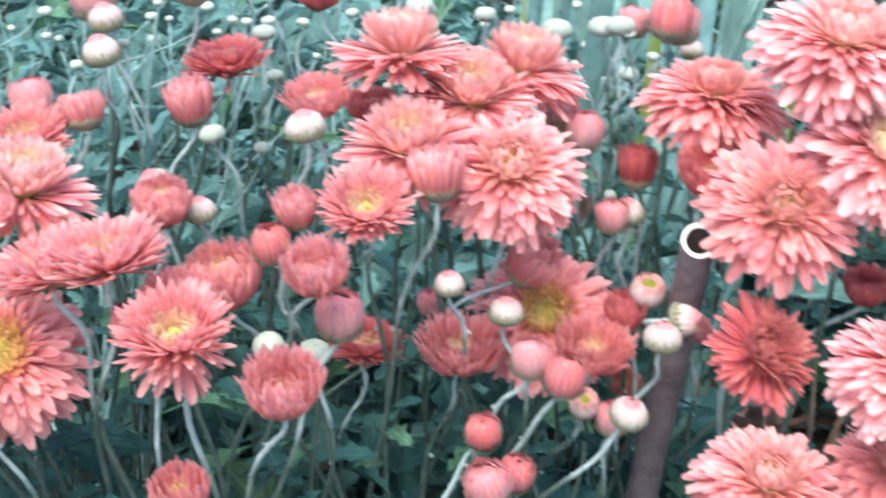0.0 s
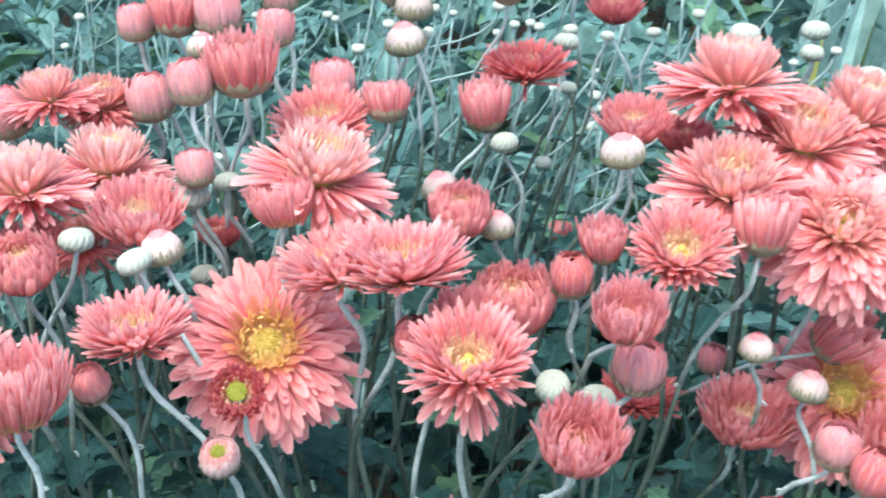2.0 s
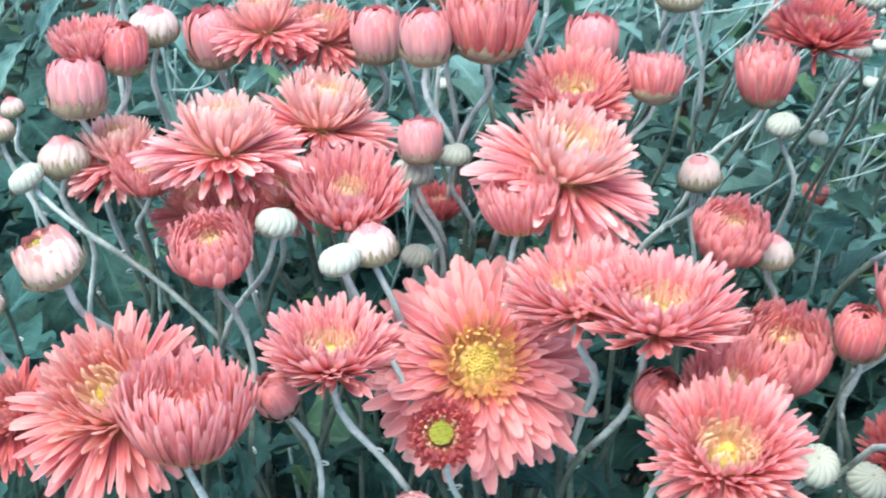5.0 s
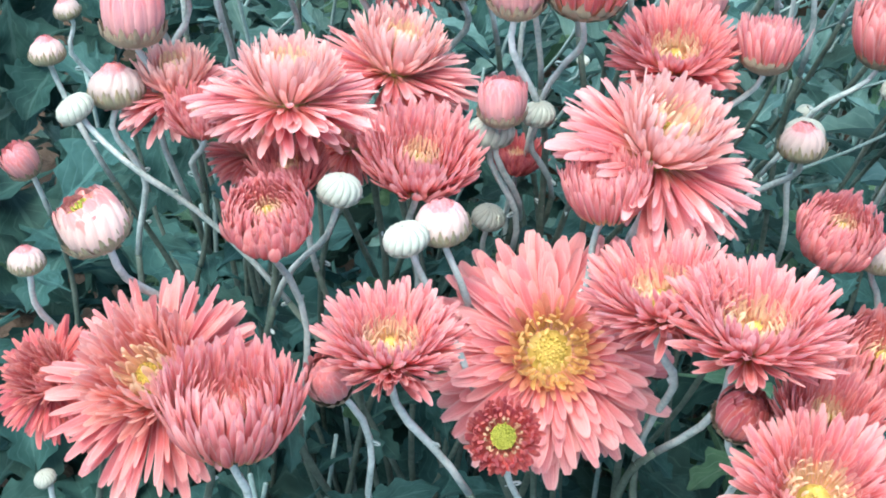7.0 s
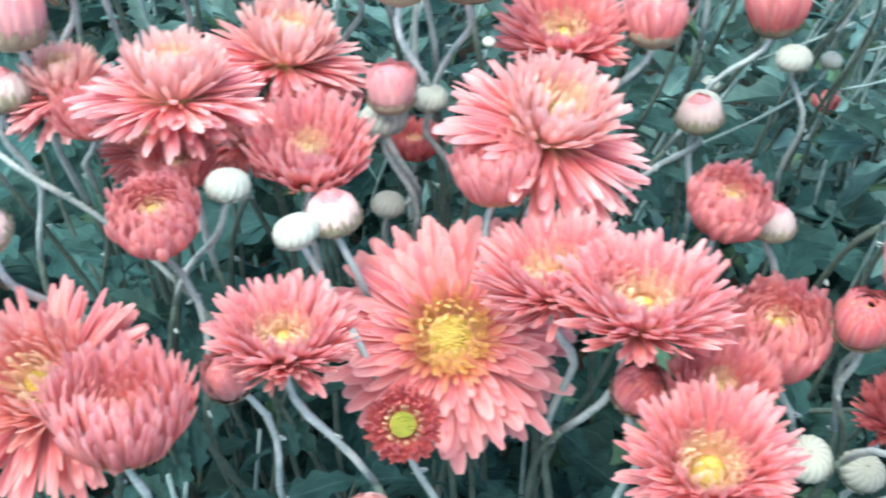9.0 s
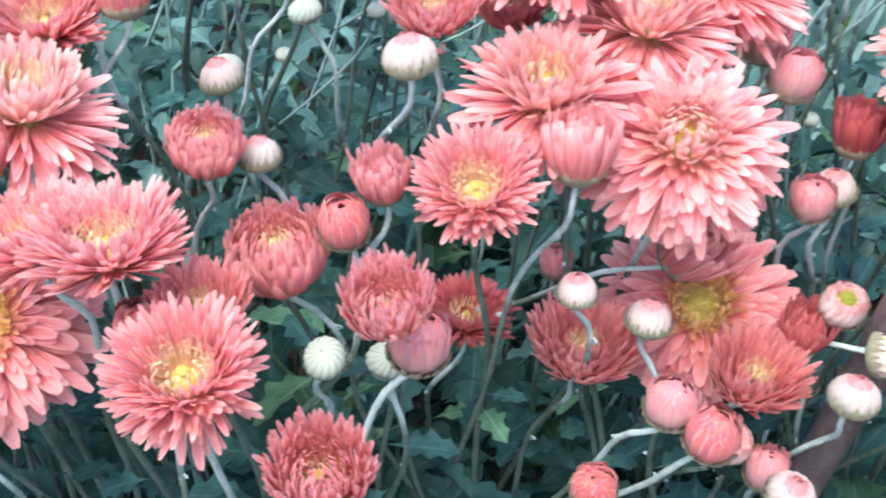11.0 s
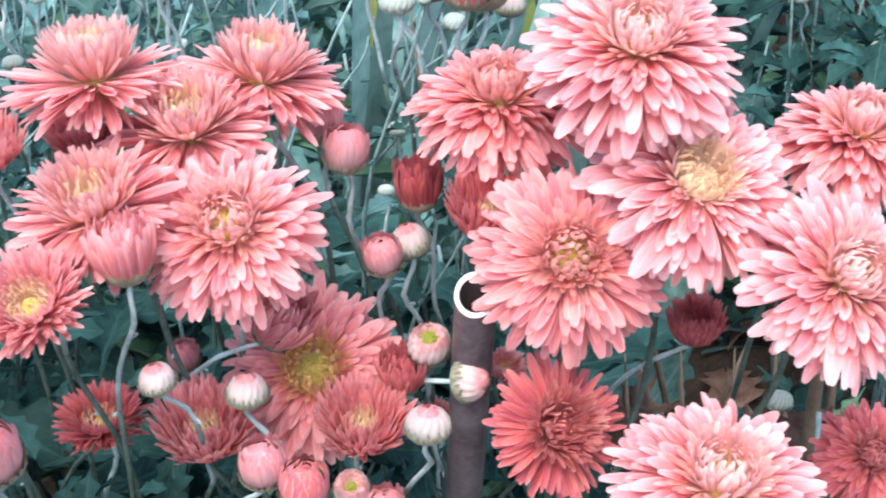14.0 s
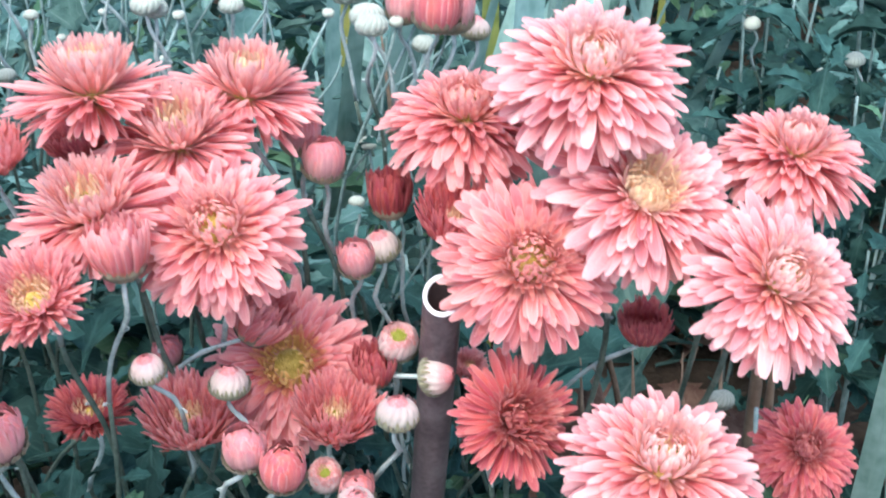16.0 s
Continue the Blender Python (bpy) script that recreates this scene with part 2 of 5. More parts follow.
PIPE_END = plain_material("pipe_cut_end", [(0.62, 0.62, 0.64), (0.80, 0.80, 0.82)], 600.0, 0.6, 0.3)
PIPE_BORE = plain_material("pipe_bore", [(0.03, 0.02, 0.02), (0.06, 0.04, 0.04)], 300.0, 0.8, 0.3)


# ---- mesh helpers ----
class Shape:
    """Vertices, faces and UVs gathered for one mesh."""

    def __init__(self):
        self.v, self.f, self.uv, self.slot = [], [], [], []

    def add(self, verts, faces, uvs, m=None, slot=0):
        k = len(self.v)
        self.v += [tuple(m @ Vector(p)) for p in verts] if m is not None else [tuple(p) for p in verts]
        self.f += [tuple(i + k for i in q) for q in faces]
        self.uv += uvs
        self.slot += [slot] * len(faces)
        return self

    def mesh(self, name, *mats):
        me = bpy.data.meshes.new(name)
        me.from_pydata(self.v, [], self.f)
        layer = me.uv_layers.new(name="UVMap")
        idx = np.zeros(len(me.loops), dtype=np.int32)
        me.loops.foreach_get("vertex_index", idx)
        layer.data.foreach_set("uv", np.array(self.uv, dtype=np.float32)[idx].ravel())
        me.polygons.foreach_set("use_smooth", [True] * len(me.polygons))
        me.polygons.foreach_set("material_index", self.slot)
        for mat in mats:
            me.materials.append(mat)
        me.update()
        return me


def child(name, me, parent, m=None, label=""):
    ob = new(name, me)
    ob.parent = parent
    if m is not None:
        ob.matrix_basis = m
    return tagged(ob, label)


def grid_faces(nu, nv):
    return [(i * nu + j, i * nu + j + 1, (i + 1) * nu + j + 1, (i + 1) * nu + j) for i in range(nv - 1) for j in range(nu - 1)]


def petal_grid(width, bend, cup, twist=0.0, tip=0.78, wave=0.0, nv=8, nu=5, early=1.0, side=0.0):
    """A petal of length 1 along x: width across y, bent upwards by `bend` degrees along its length, its edges raised by cup; it rounds off past `tip` and curves sideways by `side`."""
    verts, uvs = [], []
    x = z = 0.0
    at = [0.0, 0.2, 0.42, 0.62, 0.8, 0.91, 0.975, 1.0] if nv == 8 else [0.0, 0.3, 0.6, 0.84, 0.95, 1.0]
    for i, v in enumerate(at):
        half = 0.5 * width * (0.36 + 0.64 * math.sin(min(1.0, v / tip) * math.pi / 2))
        if v > tip:
            half *= math.sqrt(max(0.0, 1 - ((v - tip) / (1.015 - tip)) ** 2))
        a = radians(bend) * v ** early
        tw = radians(twist) * v
        for j in range(nu):
            s = 2 * j / (nu - 1) - 1
            lift = cup * width * (s * s - 0.4) + wave * width * math.sin(7 * v + 2 * s)
            rib = 0.07 * width * (1 - 2 * abs(abs(s) - 0.5)) if nu == 5 else 0.0
            yy, zz = s * half * math.cos(tw) + side * v * v, (lift - rib) * (half / (0.5 * width)) + s * half * math.sin(tw)
            verts.append((x - zz * math.sin(a), yy, z + zz * math.cos(a)))
            uvs.append((j / (nu - 1), v))
        if i + 1 < len(at):
            step = at[i + 1] - v
            mid = radians(bend) * (v + 0.5 * step) ** early
            x += math.cos(mid) * step
            z += math.sin(mid) * step
    return verts, grid_faces(nu, len(at)), uvs


rng = random.Random(7)


def petal_set(name, mat, width, bend, cup, early, count=5, tip=0.78, spread=14):
    """A few petals that differ a little, shared by all flowers of one colour."""
    return [Shape().add(*petal_grid(width * rng.uniform(0.85, 1.15), bend + rng.uniform(-spread, spread), cup * rng.uniform(0.5, 1.4), rng.uniform(-18, 18), tip * rng.uniform(0.94, 1.06), rng.uniform(-0.06, 0.06), early=early, side=rng.uniform(-0.11, 0.11))).mesh(name, mat) for _ in range(count)]


# width to length, bend in degrees, cupping, where the tip begins to round, how late the bend comes
KINDS = {"reflexed": (0.148, -50, -0.16, 0.76, 1.0), "spoon": (0.142, -26, 0.22, 0.74, 1.0), "flat": (0.134, -14, 0.26, 0.76, 1.0), "strap": (0.106, -2, 0.30, 0.66, 1.0),
         "bowl": (0.116, 46, 0.28, 0.68, 0.7), "flare": (0.120, 12, 0.28, 0.68, 1.0), "round": (0.162, 84, 0.24, 0.74, 1.0), "furled": (0.140, 52, 0.26, 0.72, 0.8), "upright": (0.122, 36, 0.30, 0.68, 0.8)}
SETS = {}


def petals_of(colour, kind):
    if (colour, kind) not in SETS:
        width, bend, cup, tip, early = KINDS[kind]
        SETS[colour, kind] = petal_set("petal", PETAL[colour], width, bend, cup, early, 7, tip, 14 if abs(bend) < 30 or bend < 0 else 7)
    return SETS[colour, kind]


def chord(bend, early):
    """Length and angle of the straight line from a bent petal's base to its tip."""
    x = sum(math.cos(radians(bend) * ((i + 0.5) / 40) ** early) for i in range(40)) / 40
    z = sum(math.sin(radians(bend) * ((i + 0.5) / 40) ** early) for i in range(40)) / 40
    return math.hypot(x, z), math.atan2(z, x)


def reach(tip, base, bend, early):
    """Length and rise (radians) of a petal that runs from base to tip, both (radius, height)."""
    dr, dh = tip[0] - base[0], tip[1] - base[1]
    size, angle = chord(bend, early)
    return math.hypot(dr, dh) / size, math.atan2(dh, dr) - angle


def frame_of(axis):
    """Rotation whose z is the axis."""
    z = Vector(axis).normalized()
    return z.to_track_quat("Z", "Y").to_matrix().to_4x4()


def tube(points, radii, sides=7, shape=None, slot=0):
    """A tapered tube along a line of points."""
    shape = shape or Shape()
    verts, uvs, n = [], [], len(points)
    side = Vector((1, 0, 0))
    for i, p in enumerate(points):
        d = (Vector(points[min(i + 1, n - 1)]) - Vector(points[max(i - 1, 0)])).normalized()
        side = (side - d * side.dot(d)).normalized()
        up = d.cross(side)
        for j in range(sides):
            a = 2 * math.pi * j / sides
            verts.append(Vector(p) + radii[i] * (math.cos(a) * side + math.sin(a) * up))
            uvs.append((j / sides, i / (n - 1)))
    faces = [(i * sides + j, i * sides + (j + 1) % sides, (i + 1) * sides + (j + 1) % sides, (i + 1) * sides + j) for i in range(n - 1) for j in range(sides)]
    faces += [tuple(range(sides))[::-1], tuple(range((n - 1) * sides, n * sides))]
    return shape.add(verts, faces, uvs, None, slot)


def bezier(p, n):
    out = []
    for i in range(n):
        t = i / (n - 1)
        q = [Vector(a) for a in p]
        while len(q) > 1:
            q = [a.lerp(b, t) for a, b in zip(q, q[1:])]
        out.append(q[0])
    return out


# ---- leaves ----
def lobed_leaf(length, width, droop, fold, seed):
    """A chrysanthemum leaf: lobed, toothed, folded along its rib and drooping."""
    r = random.Random(seed)
    nv, verts, uvs = 19, [], []
    x = z = 0.0
    for i in range(nv):
        v = i / (nv - 1)
        if v < 0.2:
            half = 0.05 + 0.06 * v
        else:
            q = (v - 0.2) / 0.8
            half = (math.sin(math.pi * q ** 0.8) ** 0.7 if 0 < q < 1 else 0.02) * (0.78 + 0.22 * math.cos(q * 3.3 * 2 * math.pi + 2.6)) + 0.03
        half *= 0.5 * width
        a = -radians(droop) * v
        for s in (-1, -0.5, 0, 0.5, 1):
            h = half * abs(s) * (1 + 0.12 * r.uniform(-1, 1))
            lift = fold * h + 0.04 * width * math.sin(9 * v + 3 * s)
            fx = x + 0.16 * width * abs(s) * (1 if v > 0.2 else 0)
            verts.append((fx - lift * math.sin(a), math.copysign(h, s) if s else 0.0, z + lift * math.cos(a)))
            uvs.append((0.5 + 0.5 * s, v))
        x += length * math.cos(a) / (nv - 1)
        z += length * math.sin(a) / (nv - 1)
    return verts, grid_faces(5, nv), uvs


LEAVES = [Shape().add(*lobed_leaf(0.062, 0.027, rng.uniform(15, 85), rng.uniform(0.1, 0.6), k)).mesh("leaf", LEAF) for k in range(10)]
LEAF_GRIDS = [lobed_leaf(0.062, 0.027, rng.uniform(15, 85), rng.uniform(0.1, 0.6), 70 + k) for k in range(8)]
LEAVES_LIGHT = [Shape().add(*lobed_leaf(0.062, 0.027, rng.uniform(15, 70), rng.uniform(0.1, 0.5), 40 + k)).mesh("leaf", LEAF_LIGHT) for k in range(4)]


def leaf_on(parent, at, heading, pitch, size, light=False, heap=None):
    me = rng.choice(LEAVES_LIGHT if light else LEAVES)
    size *= 0.78
    m = Matrix.Translation(at) @ Matrix.Rotation(heading, 4, "Z") @ Matrix.Rotation(-pitch, 4, "Y") @ Matrix.Rotation(rng.uniform(-0.5, 0.5), 4, "X") @ Matrix.Diagonal((size, size * rng.uniform(0.8, 1.2), size, 1))
    if heap is not None:
        heap.add(*rng.choice(LEAF_GRIDS), m, 1 if light else 0)
        return None
    return child("leaf", me, parent, m)


def stem_for(thing, ground, base, axis, thick, leaves, first, sway):
    """A stem from the ground to the head's base, in the thing's own space, with leaves along it."""
    b = Vector(base) - ground
    a = Vector(axis).normalized()
    drop = b.z
    side = Vector((rng.uniform(-0.05, 0.05) if sway is None else sway, rng.uniform(-0.01, 0.04), 0))
    knee = b - a * 0.035 + side * 0.3
    points = bezier([b, b - a * 0.018, knee - Vector((0, 0, 0.045)) + side * (0.8 if sway is None else 1.0), Vector((b.x * 0.45, b.y * 0.45, drop * 0.6)) + side * (-0.6 if sway is None else 1.0), Vector((b.x * 0.12, b.y * 0.12, drop * 0.3)), Vector((0, 0, -0.01))], 32)
    kink = rng.uniform(0.0, 0.0035)
    points = [p + Vector((math.sin(i * 0.75 + b.x * 90), math.cos(i * 0.6 + b.y * 90), 0)) * (0.0022 + kink * max(0.0, 1 - i / 14)) * min(1.0, i / 4) * (1 if i < 31 else 0) for i, p in enumerate(points)]
    n = len(points)
    radii = [thick * (1.28 if i == 0 else 1.0 + 0.55 * i / n) * (1.14 if i % 7 == 4 else 1.0) for i in range(n)]
    # woolly top stays pale; below it the tone has shade put in
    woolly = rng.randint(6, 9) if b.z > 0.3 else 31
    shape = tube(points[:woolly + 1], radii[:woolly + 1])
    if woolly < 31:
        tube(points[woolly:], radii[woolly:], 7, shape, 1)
    for k in range(2):
        p, turn, q = points[5 + 4 * k], rng.uniform(0, 6.28), rng.uniform(0.0022, 0.0036)
        out, up = Vector((math.cos(turn), math.sin(turn), 0)), Vector((0, 0, 1))
        hook = [p + q * (math.sin(w) * out + (0.25 * w - 0.6 * (1 - math.cos(w))) * up) for w in (0.0, 0.5, 1.0, 1.6, 2.2, 2.9, 3.6)]
        tube(hook, [thick * 0.5 * (1 - 0.11 * i) for i in range(7)], 5, shape, 0)
    child("stem", shape.mesh("stem", STEM, STALK_SHADED), thing)
    length = [0.0]
    for p, q in zip(points, points[1:]):
        length.append(length[-1] + (q - p).length)
    heading = rng.uniform(0, 6.28)
    for k in range(leaves):
        want = first + k * rng.uniform(0.026, 0.04)
        i = min(range(n), key=lambda j: abs(length[j] - want))
        if i >= n - 3:
            break
        heading += 2.4 + rng.uniform(-0.4, 0.4)
        leaf_on(thing, points[i], heading, rng.uniform(-0.2, 0.7), (0.45 + 0.11 * k) * rng.uniform(0.8, 1.2), rng.random() < 0.06)


# ---- flowers ----
def florets(radius, height, count, slot=0, size=0.09):
    """A disc of small knobby florets."""
    s = Shape()
    n = 14
    dome = [(radius * q * math.cos(2 * math.pi * j / n), radius * q * math.sin(2 * math.pi * j / n), height * (1 - q * q)) for q in (1.0, 0.66, 0.33) for j in range(n)] + [(0, 0, height)]
    faces = [(i * n + j, i * n + (j + 1) % n, (i + 1) * n + (j + 1) % n, (i + 1) * n + j) for i in range(2) for j in range(n)] + [(2 * n + j, 2 * n + (j + 1) % n, 3 * n) for j in range(n)]
    s.add(dome, faces, [(0.5, 0.5)] * len(dome), None, slot)
    for k in range(count):
        q = math.sqrt((k + 0.5) / count)
        a = k * 2.39996
        c = Vector((radius * q * math.cos(a), radius * q * math.sin(a), height * (1 - q * q)))
        w, h = radius * size * rng.uniform(0.8, 1.3), radius * size * rng.uniform(2.2, 4.2)
        lean = Vector((math.cos(a), math.sin(a), 0)) * h * rng.uniform(-0.2, 0.35)
        v = [c + Vector((w * math.cos(b), w * math.sin(b), 0)) for b in (0, 2.1, 4.2)] + [c + lean + Vector((w * 1.1 * math.cos(b), w * 1.1 * math.sin(b), h)) for b in (0, 2.1, 4.2)]
        s.add(v, [(0, 1, 4, 3), (1, 2, 5, 4), (2, 0, 3, 5), (3, 4, 5)], [(0.5, 0.2)] * 3 + [(0.5, 0.9)] * 3, None, slot)
    return s


def bud_scales(outline, r, tall, cover, count, rows, wide=1.15, taper=1.7):
    """Overlapping pointed scales that lie on a bud, from its foot up to `cover` of its height."""
    s = Shape()

    def girth(h):
        for (q0, h0), (q1, h1) in zip(outline, outline[1:]):
            if h <= h1:
                return q0 + (q1 - q0) * (h - h0) / max(1e-6, h1 - h0)
        return outline[-1][0]

    for row in range(rows):
        for k in range(count):
            a = 2 * math.pi * (k + 0.5 * row) / count + rng.uniform(-0.07, 0.07)
            top = cover * (0.55 + 0.45 * (row + 1) / rows) * rng.uniform(0.9, 1.06)
            verts, uvs = [], []
            for i in range(6):
                v = i / 5
                h = min(0.97, v * top)
                rad = r * (girth(h) * (1.045 + 0.02 * (rows - row)) + 0.01)
                half = wide * math.pi / count * (1 - v ** taper) + 0.02
                for t in (-1, 0, 1):
                    q = rad * (1.025 if t == 0 else 0.99)
                    verts.append((q * math.cos(a + t * half), q * math.sin(a + t * half), tall * h))
                    uvs.append((0.5 + 0.5 * t, v))
            s.add(verts, grid_faces(3, 6), uvs)
    return s


def bracts(radius, height, count=13, rows=3, close=0.0):
    """The green cup of overlapping scales below a head: its foot at the origin."""
    s = Shape()
    for row in range(rows):
        for k in range(count):
            a = 2 * math.pi * (k + 0.5 * row) / count + rng.uniform(-0.08, 0.08)
            ln = height * (0.7 + 0.3 * row) * rng.uniform(0.9, 1.1)
            verts, uvs = [], []
            for i in range(5):
                v = i / 4
                g = min(1.0, v * ln / height)
                rad = radius * (0.25 + 0.75 * math.sin(g * math.pi / 2) ** 0.8) * (1 - close * max(0.0, g - 0.6)) * (1 + 0.05 * (rows - row))
                half = radius * 0.30 * math.sin(math.pi * (0.18 + 0.80 * v)) ** 0.8
                for t in (-1, 0, 1):
                    b = a + t * half / max(rad, 1e-5) * 0.9
                    verts.append((rad * math.cos(b), rad * math.sin(b), v * ln - 0.02 * height * abs(t)))
                    uvs.append((0.5 + 0.5 * t, v))
            s.add(verts, grid_faces(3, 5), uvs)
    return s


